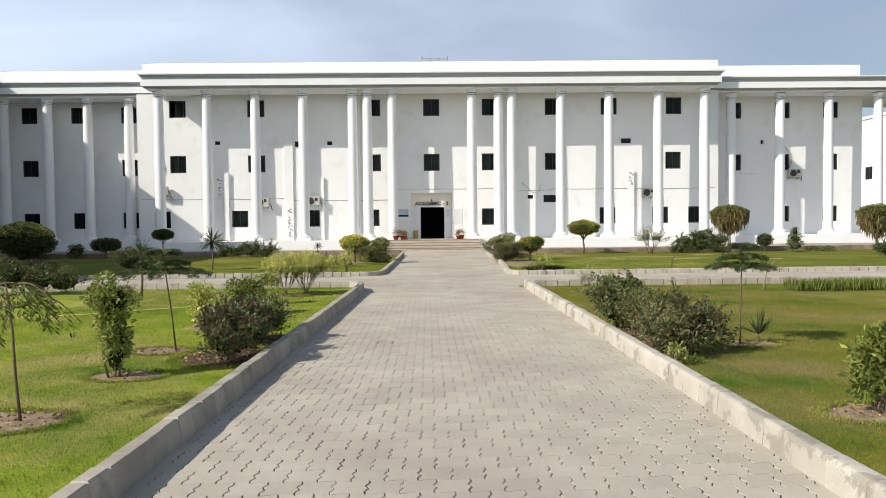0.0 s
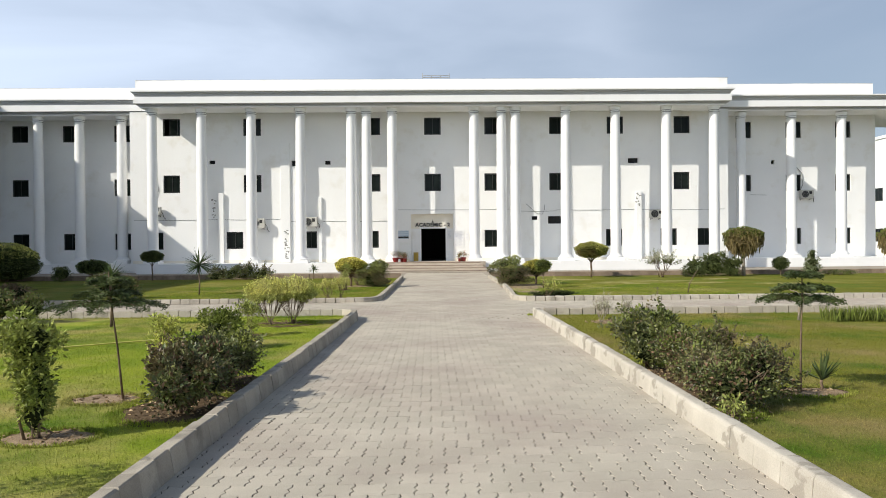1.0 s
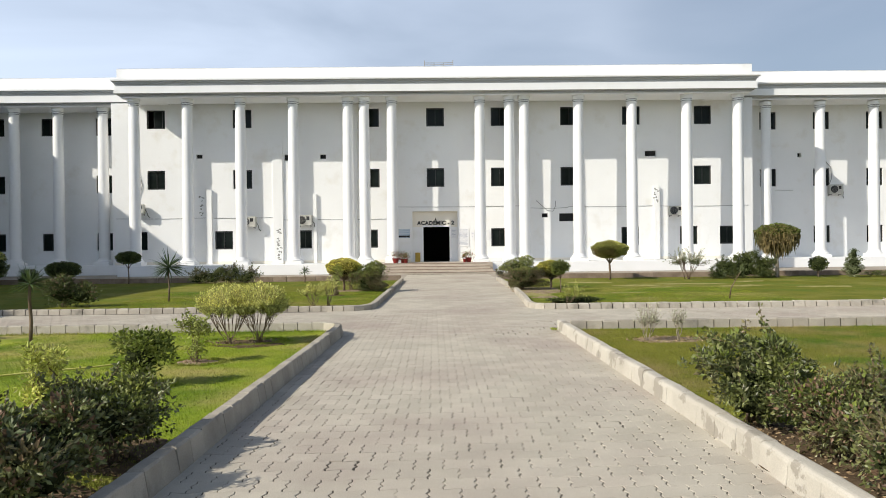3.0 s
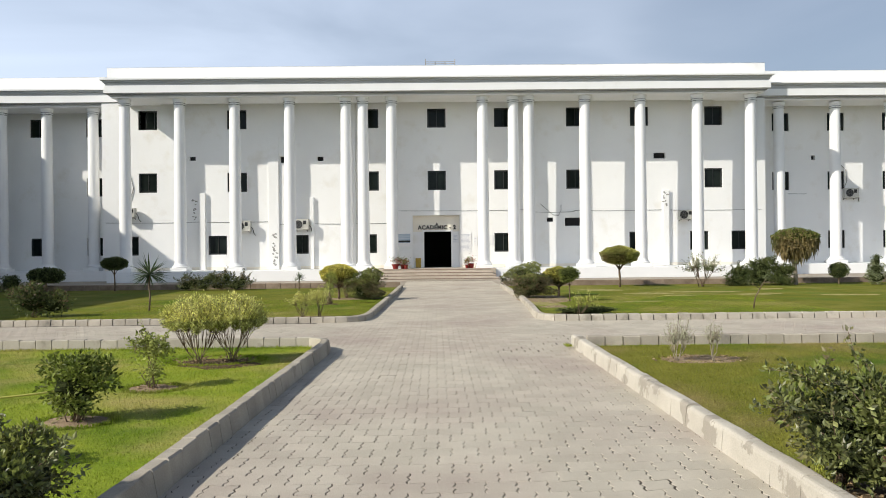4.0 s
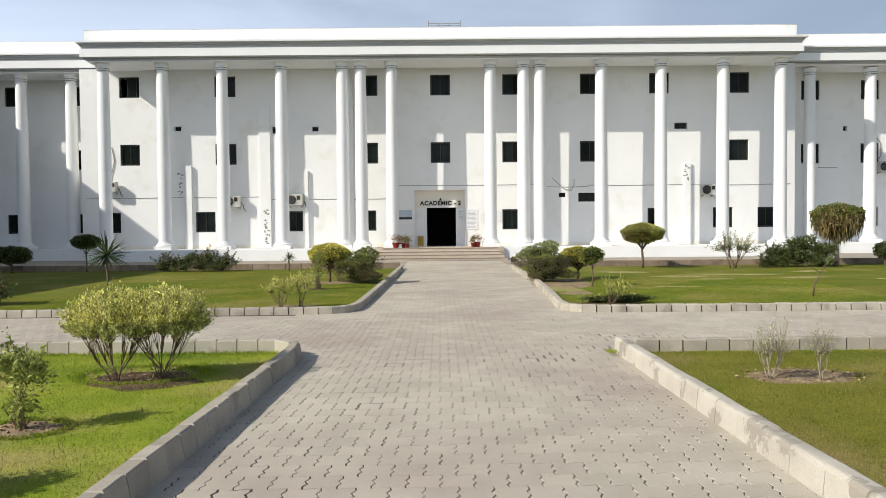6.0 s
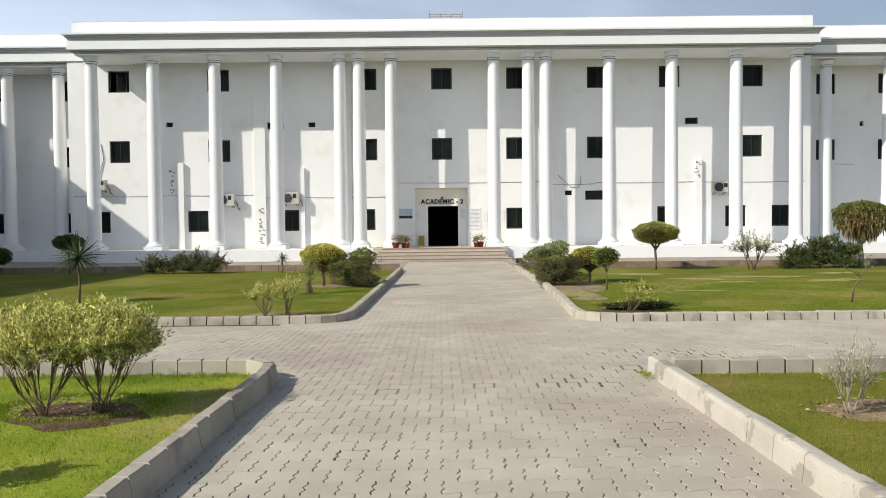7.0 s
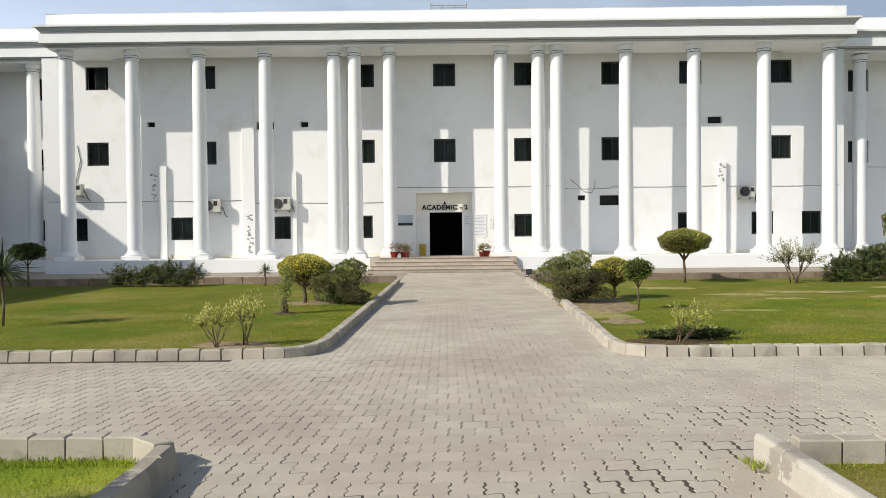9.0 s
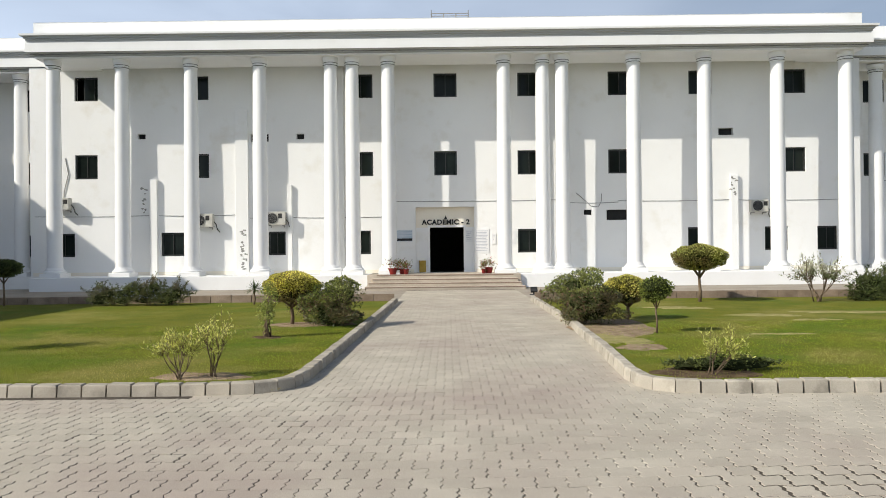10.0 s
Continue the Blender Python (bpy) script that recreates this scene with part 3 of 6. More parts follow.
for x in (-13.56, -10.6, -7.66, -4.62, -3.7, -2.16, 2.76, 4.41, 5.25, 8.29, 11.3, 14.4, 17.3):
    copy_thing(column, pose(x, COL_Y, 0))
for x in (-19.3, -21.93, -24.5, -27.3, 19.97, 23.22, 26.45, 29.75, 33.0):
    c = copy_thing(column, pose(x, COL_Y + WING, 0))
    tagged(c, group="columns of the wings")
for y in (43.6, 40.6):
    tagged(copy_thing(column, pose(-28.0, y, 0)), group="columns of the wings")
# side block beyond the lawn, whose roof shades the wing
obj("wall_side_block", fromb("wall_side_block", boxb(-30.3, -30.002, 13.0, 52.0, 0.0, 10.0), M_WALL), label="white painted wall of the adjoining side block", category="wall", kind="structure")
obj("wall_side_front", fromb("wall_side_front", boxb(-30.0, -25.0, 37.4, 37.7, 0.0, 10.0), M_WALL), label="white painted return wall of the side block", category="wall", kind="structure")
obj("wall_side_bay", fromb("wall_side_bay", boxb(-26.8, -26.5, 13.0, 37.398, 0.0, 10.0), M_WALL), label="white painted wall of the side block's bay", category="wall", kind="structure")
obj("roof_side", fromb("roof", boxb(-46, -24.65, 13.0, 37.85, 10.02, 10.4), M_TRIM), label="flat white roof slab of the side block", category="roof", kind="structure")
obj("roof_side_back", fromb("roof", boxb(-46, -27.7, 37.852, 48.178, 10.02, 10.4), M_TRIM), label="flat white roof slab of the side block", category="roof", kind="structure")


# ---- windows and vents ----
def window(num, x0, x1, z0, z1, y, curtain=0.0, ajar=False):
    w, h = x1 - x0, z1 - z0
    win = base("window_%d" % num, pose(x0, y, z0), label="dark-glazed two-pane sliding window in an aluminium frame" + (", one sash pushed aside" if ajar else ""), category="window", kind="structure")
    bm = bmesh.new()
    f, d0, d1 = 0.045, 0.09, 0.16
    box(bm, 0.002, w - 0.002, d0, d1, 0.002, f)
    box(bm, 0.002, w - 0.002, d0, d1, h - f, h - 0.002)
    box(bm, 0.002, f, d0, d1, f, h - f)
    box(bm, w - f, w - 0.002, d0, d1, f, h - f)
    part("window_frame", bm, M_FRAME, win)
    for k in (0, 1):
        a = f + 0.002 if k == 0 else w / 2 - 0.02
        b = w / 2 + 0.02 if k == 0 else w - f - 0.002
        if ajar and k == 0:
            a, b = a + 0.34, b + 0.34
        y0 = d0 + 0.012 + 0.026 * k
        bm, s = bmesh.new(), 0.032
        box(bm, a, b, y0, y0 + 0.022, f + 0.001, f + s)
        box(bm, a, b, y0, y0 + 0.022, h - f - s, h - f - 0.001)
        box(bm, a, a + s, y0, y0 + 0.022, f + s, h - f - s)
        box(bm, b - s, b, y0, y0 + 0.022, f + s, h - f - s)
        sash = part("sash", bm, M_FRAME, win)
        pane = part("pane", boxb(a + s, b - s, y0 + 0.008, y0 + 0.013, f + s, h - f - s), M_GLASS, sash, "dark tinted glass pane")
    if curtain:
        bm = bmesh.new()
        n = 14
        a, b = (0.06, 0.06 + (w - 0.12) * curtain)
        rows = [[bm.verts.new((a + (b - a) * i / n, d0 + 0.004 + (0.004 if i % 2 else 0.0), z)) for i in range(n + 1)] for z in (f + 0.035, h - f - 0.035)]
        for i in range(n):
            bm.faces.new((rows[0][i], rows[0][i + 1], rows[1][i + 1], rows[1][i]))
        for v in bm.verts:
            v.co.y += 0.08
        part("curtain", bm, M_CURTAIN, win, "drawn green curtain behind the glass")


num = 0
for k, (x0, x1, z0, z1) in enumerate(CENTER_WIN):
    num += 1
    window(num, x0, x1, z0, z1, WALL_Y, curtain=(0.5 if k in (12,) else 0.0), ajar=(k == 0))
for x0, x1, z0, z1 in LEFT_WIN + RIGHT_WIN:
    num += 1
    window(num, x0, x1, z0, z1, WALL_Y + WING)
for k, (x0, x1, z0, z1) in enumerate(VENTS + RIGHT_VENT):
    y = WALL_Y + (WING if k >= len(VENTS) else 0)
    v = base("vent_%d" % (k + 1), pose(x0, y, z0), label="small dark ventilation opening with a back plate", category="vent", kind="structure")
    part("back_plate", boxb(0.002, x1 - x0 - 0.002, 0.2, 0.22, 0.002, z1 - z0 - 0.002), M_VENT, v)
    part("rim", boxb(0.002, x1 - x0 - 0.002, 0.16, 0.19, 0.002, 0.022), M_FRAME, v)

# ---- entrance portal ----
PD = 0.36
x0, x1, z0, z1 = PORTAL
portal = base("entrance_portal", pose(0, WALL_Y, 0), label="cream painted recessed entrance portal", category="portal", kind="structure")
dx0, dx1, dz = -0.49, 1.05, 2.62
bm = bmesh.new()
box(bm, x0, x1, PD, PD + 0.2, dz, z1)
part("back_wall", bm, M_CREAM, portal)
for xa, xb in ((x0, dx0), (dx1, x1)):
    part("side_panel", boxb(xa, xb, PD, PD + 0.2, z0, dz - 0.002), M_WALL, portal, "white painted panel beside the door")
bm = bmesh.new()
box(bm, x0 - 0.12, x0 - 0.002, 0.302, PD + 0.2, z0, z1 + 0.1)
box(bm, x1 + 0.002, x1 + 0.12, 0.302, PD + 0.2, z0, z1 + 0.1)
box(bm, x0 - 0.002, x1 + 0.002, 0.302, PD + 0.2, z1 + 0.002, z1 + 0.1)
part("reveal", bm, M_CREAM, portal)
part("floor_strip", boxb(x0, x1, 0.0, PD + 0.25, 0.50, 0.579), M_STEP, portal)
door = base("door_1", pose(0, WALL_Y + PD, 0), label="open entrance doorway with a pale painted frame onto a dark hall", category="door", kind="structure")
bm = bmesh.new()
box(bm, dx0 - 0.09, dx0 + 0.0, -0.03, -0.002, z0, dz + 0.09, bev=0.006)
box(bm, dx1 - 0.0, dx1 + 0.09, -0.03, -0.002, z0, dz + 0.09, bev=0.006)
box(bm, dx0 + 0.002, dx1 - 0.002, -0.03, -0.002, dz + 0.001, dz + 0.09, bev=0.006)
part("door_frame", bm, M_TRIM, door)
# hall walls coloured near-black to read as unlit
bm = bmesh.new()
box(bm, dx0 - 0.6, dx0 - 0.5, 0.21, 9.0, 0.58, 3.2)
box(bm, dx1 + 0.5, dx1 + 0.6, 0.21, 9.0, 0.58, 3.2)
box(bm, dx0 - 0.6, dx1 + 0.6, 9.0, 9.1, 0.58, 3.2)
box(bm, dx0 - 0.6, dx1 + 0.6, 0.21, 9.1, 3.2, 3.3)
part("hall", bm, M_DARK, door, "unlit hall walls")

txt = bpy.data.curves.new("lettering", "FONT")
txt.body, txt.size, txt.extrude, txt.align_x, txt.bevel_depth = "ACADEMIC - 2", 0.31, 0.012, "CENTER", 0.006
txt.space_character = 1.1
txt.offset = 0.006
txt.materials.append(M_BLACK)
sign = obj("sign_lettering", txt, label="raised black capital letters reading ACADEMIC - 2 over the door", category="sign lettering")
sign.matrix_world = pose(0.24, WALL_Y + PD - 0.016, 2.755, 90, 0, 0)
emblem = bmesh.new()
vs = [emblem.verts.new((x, y, z)) for y in (0.0, -0.02) for x, z in ((-0.07, 0.0), (0.07, 0.0), (0.0, 0.16))]
for f in ((0, 1, 2), (3, 5, 4), (0, 3, 4, 1), (1, 4, 5, 2), (2, 5, 3, 0)):
    emblem.faces.new([vs[i] for i in f])
e = obj("sign_emblem", fromb("sign_emblem", emblem, M_BLACK), label="small black triangular emblem above the lettering", category="emblem")
e.location = (0.235, WALL_Y + PD - 0.003, 3.0)


def notice(name, x0, x1, z0, z1, y, label, rows=0, face=M_BOARD):
    n = base(name, pose(x0, y, z0), label=label, category="notice board")
    w, h = x1 - x0, z1 - z0
    part("panel", boxb(0, w, -0.025, -0.002, 0, h, bev=0.004), M_BOARD, n)
    if face is not M_BOARD:
        part("print", boxb(0.03, w - 0.03, -0.031, -0.027, 0.03, h - 0.03), face, n, "pale blue print")
        part("band", boxb(0.03, w - 0.03, -0.036, -0.032, 0.05, 0.16), M_BLACK, n, "dark band along the foot")
    for k in range(rows):
        z = h - 0.09 - k * (h - 0.14) / rows
        part("text_line", boxb(0.05, w - 0.05 - 0.1 * ((k * 7) % 3) / 2, -0.03, -0.026, z - 0.018, z), M_PRINT, n)


notice("blue_notice_board", -1.98, -1.24, 1.97, 2.52, WALL_Y, "pale blue printed board on the entrance wall", face=M_BLUE)
notice("notice_board", 1.55, 2.18, 1.45, 2.53, WALL_Y, "white notice board with lines of small grey print", rows=14)
notice("notice_sheet", 1.12, 1.46, 1.95, 2.5, WALL_Y + PD, "small white notice beside the doorway", rows=5)
notice("small_sign", 2.3, 2.5, 1.83, 2.3, WALL_Y, "narrow white wall sign with a black mark", rows=2)
notice("meter_box", 3.08, 3.4, 1.83, 2.4, WALL_Y, "small white wall box")


# ---- ribs, cables, air conditioners, peeling ----
def rib(x0, x1, z1, d, y=WALL_Y, peel=False, z0=0.582):
    r = obj("pilaster_strip", fromb("pilaster_strip", boxb(x0, x1, y - d, y - 0.002, z0, z1, bev=0.008), M_WALL), label="narrow white plastered wall strip" + (" with peeling paint" if peel else ""), category="pilaster", kind="structure")
    return r


rib(-13.06, -12.72, 4.9, 0.16)
rib(-9.2, -8.62, 8.0, 0.10, peel=True)
rib(-6.85, -6.66, 4.6, 0.14)
rib(13.0, 13.33, 4.84, 0.14, peel=True)
rib(-4.55, -4.3, 9.98, 0.14)
rib(4.62, 4.86, 9.98, 0.14)
rngp = random.Random(5)


def peel(x, z, y, n, hgt):
    bm = bmesh.new()
    for k in range(n):
        cx, cz = x + rngp.uniform(-0.12, 0.12), z + hgt * (k + rngp.random()) / n
        pts = [(cx + rngp.uniform(0.02, 0.12) * math.cos(a), cz + rngp.uniform(0.015, 0.075) * math.sin(a)) for a in [i * 6.283 / 8 for i in range(8)]]
        fr = [bm.verts.new((px, y - 0.004, pz)) for px, pz in pts]
        bk = [bm.verts.new((px, y - 0.0005, pz)) for px, pz in pts]
        bm.faces.new(fr)
        for i in range(8):
            bm.faces.new((fr[i], bk[i], bk[(i + 1) % 8], fr[(i + 1) % 8]))
    obj("peeled_patch", fromb("peeled_patch", bm, M_PEEL), label="patches of peeled paint showing grey plaster", category="wear", kind="structure")


peel(-8.85, 0.75, WALL_Y - 0.10, 13, 1.3)
peel(-8.85, 2.3, WALL_Y - 0.10, 4, 0.3)
peel(13.12, 3.9, WALL_Y - 0.14, 9, 0.9)
peel(-13.35, 3.3, WALL_Y, 9, 1.3)


def cable(name, pts, r=0.012, label="thin grey cable run along the white wall"):
    obj(name, fromb(name, tube(bmesh.new(), pts, r, r, 5), M_CABLE, True), label=label, category="cable")


def sag(xa, xb, z, y, n=6, s=0.03):
    return [(xa + (xb - xa) * i / n, y, z - s * math.sin(math.pi * i / n)) for i in range(n + 1)]


for xa, xb, z in ((-18.3, -13.1, 3.28), (-12.68, -9.24, 3.27), (-8.58, -6.9, 3.12), (-6.62, -2.05, 3.12), (-2.0, 5.8, 3.80), (5.8, 8.0, 3.66), (8.0, 12.95, 3.72), (13.4, 18.6, 3.70)):
    cable("wall_cable", sag(xa, xb, z, WALL_Y - 0.016))
cable("wall_cable", [(6.1, WALL_Y - 0.016, 4.1), (6.5, WALL_Y - 0.03, 3.75), (6.75, WALL_Y - 0.03, 3.5), (7.1, WALL_Y - 0.03, 3.45), (7.25, WALL_Y - 0.016, 3.75), (7.25, WALL_Y - 0.016, 4.05)], 0.016)
cable("wall_cable", [(-16.9, WALL_Y - 0.02, 5.9), (-16.75, WALL_Y - 0.03, 5.2), (-16.95, WALL_Y - 0.03, 4.4), (-16.98, WALL_Y - 0.02, 3.9)], 0.02, "loose dark cable hanging down the wall")
cable("wall_cable", [(24.35, WALL_Y + WING - 0.03, 6.55), (24.75, WALL_Y + WING - 0.05, 6.1), (24.8, WALL_Y + WING - 0.05, 5.4), (24.6, WALL_Y + WING - 0.05, 4.95)], 0.022, "loose cable hanging to the air conditioner")
cable("wall_cable", [(21.3, WALL_Y + WING - 0.016, 4.72), (22.4, WALL_Y + WING - 0.016, 4.7)], 0.014)


def air_conditioner(x, z, y, w=0.76, h=0.54, d=0.3, hose=True, lab="beige outdoor air conditioner unit bracketed to the white wall"):
    ac = base("air_conditioner", pose(x, y, z), label=lab, category="air conditioner", group="air conditioners on the wall")
    part("casing", boxb(0, w, -d - 0.12, -0.12, 0, h, bev=0.02), M_AC, ac)
    bm = lathe(bmesh.new(), [(0.2, 0.0), (0.225, 0.01), (0.225, 0.028)], 20)
    bmesh.ops.transform(bm, matrix=Matrix.Translation((0.27, -d - 0.122, h / 2)) @ Matrix.Rotation(radians(90), 4, "X"), verts=bm.verts)
    part("fan_grille", bm, M_BLACK, ac, "dark round fan grille")
    for k in range(4):
        bm = bmesh.new()
        tube(bm, [(0.27 + (0.05 + 0.045 * k) * math.cos(a), -d - 0.152, h / 2 + (0.05 + 0.045 * k) * math.sin(a)) for a in [i * 6.2832 / 14 for i in range(15)]], 0.004, 0.004, 4)
        part("grille_ring", bm, M_CABLE, ac)
    part("side_grille", boxb(0.53, 0.70, -d - 0.126, -d - 0.121, h * 0.5, h * 0.85), M_BLACK, ac, "dark service panel")
    for bx in (0.1, w - 0.14):
        bm = bmesh.new()
        box(bm, bx, bx + 0.04, -d - 0.12, -0.002, -0.04, -0.002)
        box(bm, bx, bx + 0.04, -0.04, -0.002, -0.1, -0.042)
        part("bracket", bm, M_CABLE, ac)
    if hose:
        part("hose", tube(bmesh.new(), [(w + 0.005, -0.25, 0.25), (w + 0.1, -0.22, 0.12), (w + 0.12, -0.12, -0.1), (w + 0.2, -0.03, -0.22)], 0.02, 0.02, 6), M_BLACK, ac, smooth=True)


air_conditioner(-10.98, 2.72, WALL_Y, w=0.84, h=0.6)
air_conditioner(-7.74, 2.78, WALL_Y, w=0.84, h=0.6)
air_conditioner(13.8, 3.14, WALL_Y)
air_conditioner(24.5, 4.42, WALL_Y + WING, w=0.84, h=0.58)
air_conditioner(-17.3, 3.55, WALL_Y, d=0.35)

# roof rail
rail = base("roof_rail", pose(-0.3, 46.9, 11.755), label="low dark pipe rail standing on the roof parapet", category="rail")
for xx in (0.0, 0.54, 1.08, 1.62):
    part("post", tube(bmesh.new(), [(xx, 0, -0.002), (xx, 0, 0.34 if xx in (0.0, 1.62) else 0.2)], 0.022, 0.022, 6), M_PEEL, rail)
for zz in (0.09, 0.2):
    part("bar", tube(bmesh.new(), [(0.02, 0, zz), (1.6, 0, zz)], 0.018, 0.018, 6), M_PEEL, rail)

# entrance clutter
def pot(x, y, z, r, h, name="flower_pot"):
    p = base(name, pose(x, y, z), label="red plastic flower pot with a red-leaved plant on the landing", category="flower pot", group="pots by the entrance")
    part("pot", lathe(bmesh.new(), [(r * 0.75, 0.001), (r, h * 0.9), (r * 1.08, h * 0.9), (r * 1.08, h), (r * 0.9, h), (r * 0.88, h * 0.85)], 18), M_POT, p, smooth=False)
    part("soil", lathe(bmesh.new(), [(r * 0.85, h * 0.86), (r * 0.85, h * 0.9)], 14), M_DARKSOIL, p)
    rg = np.random.default_rng(int(abs(x) * 100))
    pts = rg.normal(0, 1, (260, 3)) * (r * 0.75, r * 0.75, 0.10) + (0, 0, h + 0.15)
    for nm, sel, lm in (("foliage", slice(0, 120), L_GREEN), ("bronze_leaves", slice(120, 225), L_BROWN), ("red_leaves", slice(225, 260), L_RED)):
        obj(nm, leaves(nm, pts[sel], pts[sel] - np.array((0, 0, h)), 0.08, 0.4, lm, rg), p, kind="stuff")


def leaves(name, pts, dirs, size, ratio, material, rg, jit=0.7, core=None):
    """A cloud of small folded leaves at pts, pointing along dirs with some scatter."""
    n = len(pts)
    d = dirs / (np.linalg.norm(dirs, axis=1, keepdims=True) + 1e-9) + rg.normal(0, jit, (n, 3))
    d /= np.linalg.norm(d, axis=1, keepdims=True) + 1e-9
    s = np.cross(d, rg.normal(0, 1, (n, 3)))
    s /= np.linalg.norm(s, axis=1, keepdims=True) + 1e-9
    up = np.cross(s, d)
    ln = (size * rg.uniform(0.6, 1.25, n))[:, None]
    wd = ln * ratio * 0.5
    v = np.stack([pts, pts + d * ln * 0.45 + s * wd + up * wd * 0.35, pts + d * ln, pts + d * ln * 0.45 - s * wd + up * wd * 0.35], 1).reshape(-1, 3)
    idx = np.arange(n) * 4
    tris = np.stack([np.stack([idx, idx + 1, idx + 2], 1), np.stack([idx, idx + 2, idx + 3], 1)], 1).reshape(-1, 3)
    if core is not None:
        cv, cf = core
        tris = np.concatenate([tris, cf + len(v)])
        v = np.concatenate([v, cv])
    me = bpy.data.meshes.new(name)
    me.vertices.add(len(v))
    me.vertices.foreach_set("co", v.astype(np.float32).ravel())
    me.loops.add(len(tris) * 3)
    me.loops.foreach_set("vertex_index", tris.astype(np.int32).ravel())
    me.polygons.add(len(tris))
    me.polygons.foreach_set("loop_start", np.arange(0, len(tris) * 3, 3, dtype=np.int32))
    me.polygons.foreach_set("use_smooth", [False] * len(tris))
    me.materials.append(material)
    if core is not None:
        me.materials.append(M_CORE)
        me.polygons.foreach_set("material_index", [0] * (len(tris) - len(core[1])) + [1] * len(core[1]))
    me.update(calc_edges=True)
    return me


pot(-2.0, 45.7, 0.582, 0.21, 0.27)
pot(-1.66, 45.82, 0.582, 0.14, 0.24)
pot(-1.44, 45.6, 0.582, 0.12, 0.22)
pot(2.05, 45.9, 0.582, 0.17, 0.26)
pot(1.83, 45.75, 0.582, 0.10, 0.2)
bin_ = base("entrance_bin", pose(-0.98, WALL_Y + 0.28, 0.582), label="ochre painted metal box standing in the entrance recess", category="bin")
part("body", boxb(0, 0.3, 0, 0.22, 0, 0.5, bev=0.012), M_YELLOW, bin_)
part("lid", boxb(-0.01, 0.31, -0.01, 0.23, 0.502, 0.54, bev=0.008), M_YELLOW, bin_)
lamp = base("floodlight", pose(3.3, 40.2, 0.005), label="small black floodlight tilted up on a ground stake", category="floodlight")
bm = boxb(-0.12, 0.12, -0.04, 0.05, 0.08, 0.28, bev=0.012)
bmesh.ops.rotate(bm, verts=bm.verts, cent=(0, 0, 0.17), matrix=Matrix.Rotation(radians(-38), 3, "X"))
part("head", bm, M_BLACK, lamp)
part("bracket", boxb(-0.03, 0.03, -0.03, 0.03, 0.02, 0.12), M_BLACK, lamp)
part("foot", boxb(-0.14, 0.14, -0.1, 0.1, 0, 0.02), M_BLACK, lamp)


# a further block behind the end of the right wing
p = base("annexe", pose(49.0, 70.0, 0.0), label="plain white block behind the wing's end", category="building")
bm = boxb(0, 16.0, 0, 22.0, -0.06, 12.6)
box(bm, -0.15, 16.1, -0.1, 22.1, 12.6, 12.9)
part("wall", bm, M_WALL, p)
for wy in (5.5, 11.5, 17.5):
    for wz in (2.2, 6.6):
        w = part("window", boxb(-0.04, 0.05, wy - 0.75, wy + 0.75, wz - 0.7, wz + 0.7, bev=0.01), M_FRAME, p)
        for k in (-1, 1):
            part("pane", boxb(-0.046, -0.041, wy + k * 0.36 - 0.32, wy + k * 0.36 + 0.32, wz - 0.62, wz + 0.62), M_GLASS, w)


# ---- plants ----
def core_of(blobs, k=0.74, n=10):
    """Rough dark inner bodies that close a dense crown and stand for its inner shade."""
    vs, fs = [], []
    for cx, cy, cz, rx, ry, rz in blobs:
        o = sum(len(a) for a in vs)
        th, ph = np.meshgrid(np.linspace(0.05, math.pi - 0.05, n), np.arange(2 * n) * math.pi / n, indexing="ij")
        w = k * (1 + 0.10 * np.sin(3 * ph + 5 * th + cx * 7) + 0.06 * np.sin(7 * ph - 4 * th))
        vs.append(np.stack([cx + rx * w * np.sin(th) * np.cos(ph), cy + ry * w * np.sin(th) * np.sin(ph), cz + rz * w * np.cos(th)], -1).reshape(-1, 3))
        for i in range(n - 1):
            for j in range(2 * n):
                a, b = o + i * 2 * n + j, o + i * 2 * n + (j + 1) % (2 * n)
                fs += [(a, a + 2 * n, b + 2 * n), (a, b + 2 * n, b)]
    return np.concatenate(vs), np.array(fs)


def shell(blobs, n, rg, lo=0.62, rough=0.16):
    """Points in the outer parts of some ellipsoids, with an uneven outline; and the ways out."""
    vol = np.array([b[3] * b[4] + b[4] * b[5] + b[3] * b[5] for b in blobs])
    pick = rg.choice(len(blobs), n, p=vol / vol.sum())
    bb = np.array(blobs)[pick]
    d = rg.normal(0, 1, (n, 3))
    d /= np.linalg.norm(d, axis=1, keepdims=True)
    wob = 1 + rough * (np.sin(d[:, 0] * 5 + bb[:, 0] * 9) * np.sin(d[:, 1] * 6 + bb[:, 1] * 5) + np.sin(d[:, 2] * 8 + d[:, 0] * 7 + bb[:, 0])) * 0.7
    r = (rg.uniform(lo ** 2, 1.0, n) ** 0.5 * wob)[:, None]
    return bb[:, :3] + d * bb[:, 3:] * r, d


def clumps(blobs, rg, k=7, size=0.42):
    """Smaller clumps scattered over some ellipsoids, for an uneven outline."""
    res = []
    for cx, cy, cz, rx, ry, rz in blobs:
        for _ in range(k):
            d = rg.normal(0, 1, 3)
            d /= np.linalg.norm(d)
            d[2] = abs(d[2]) * 1.0 if rg.random() < 0.75 else d[2]
            f, s = rg.uniform(0.55, 0.95), size * rg.uniform(0.6, 1.15)
            res.append((cx + d[0] * rx * f, cy + d[1] * ry * f, max(cz + d[2] * rz * f, 0.1), rx * s, ry * s, rz * s))
    return res


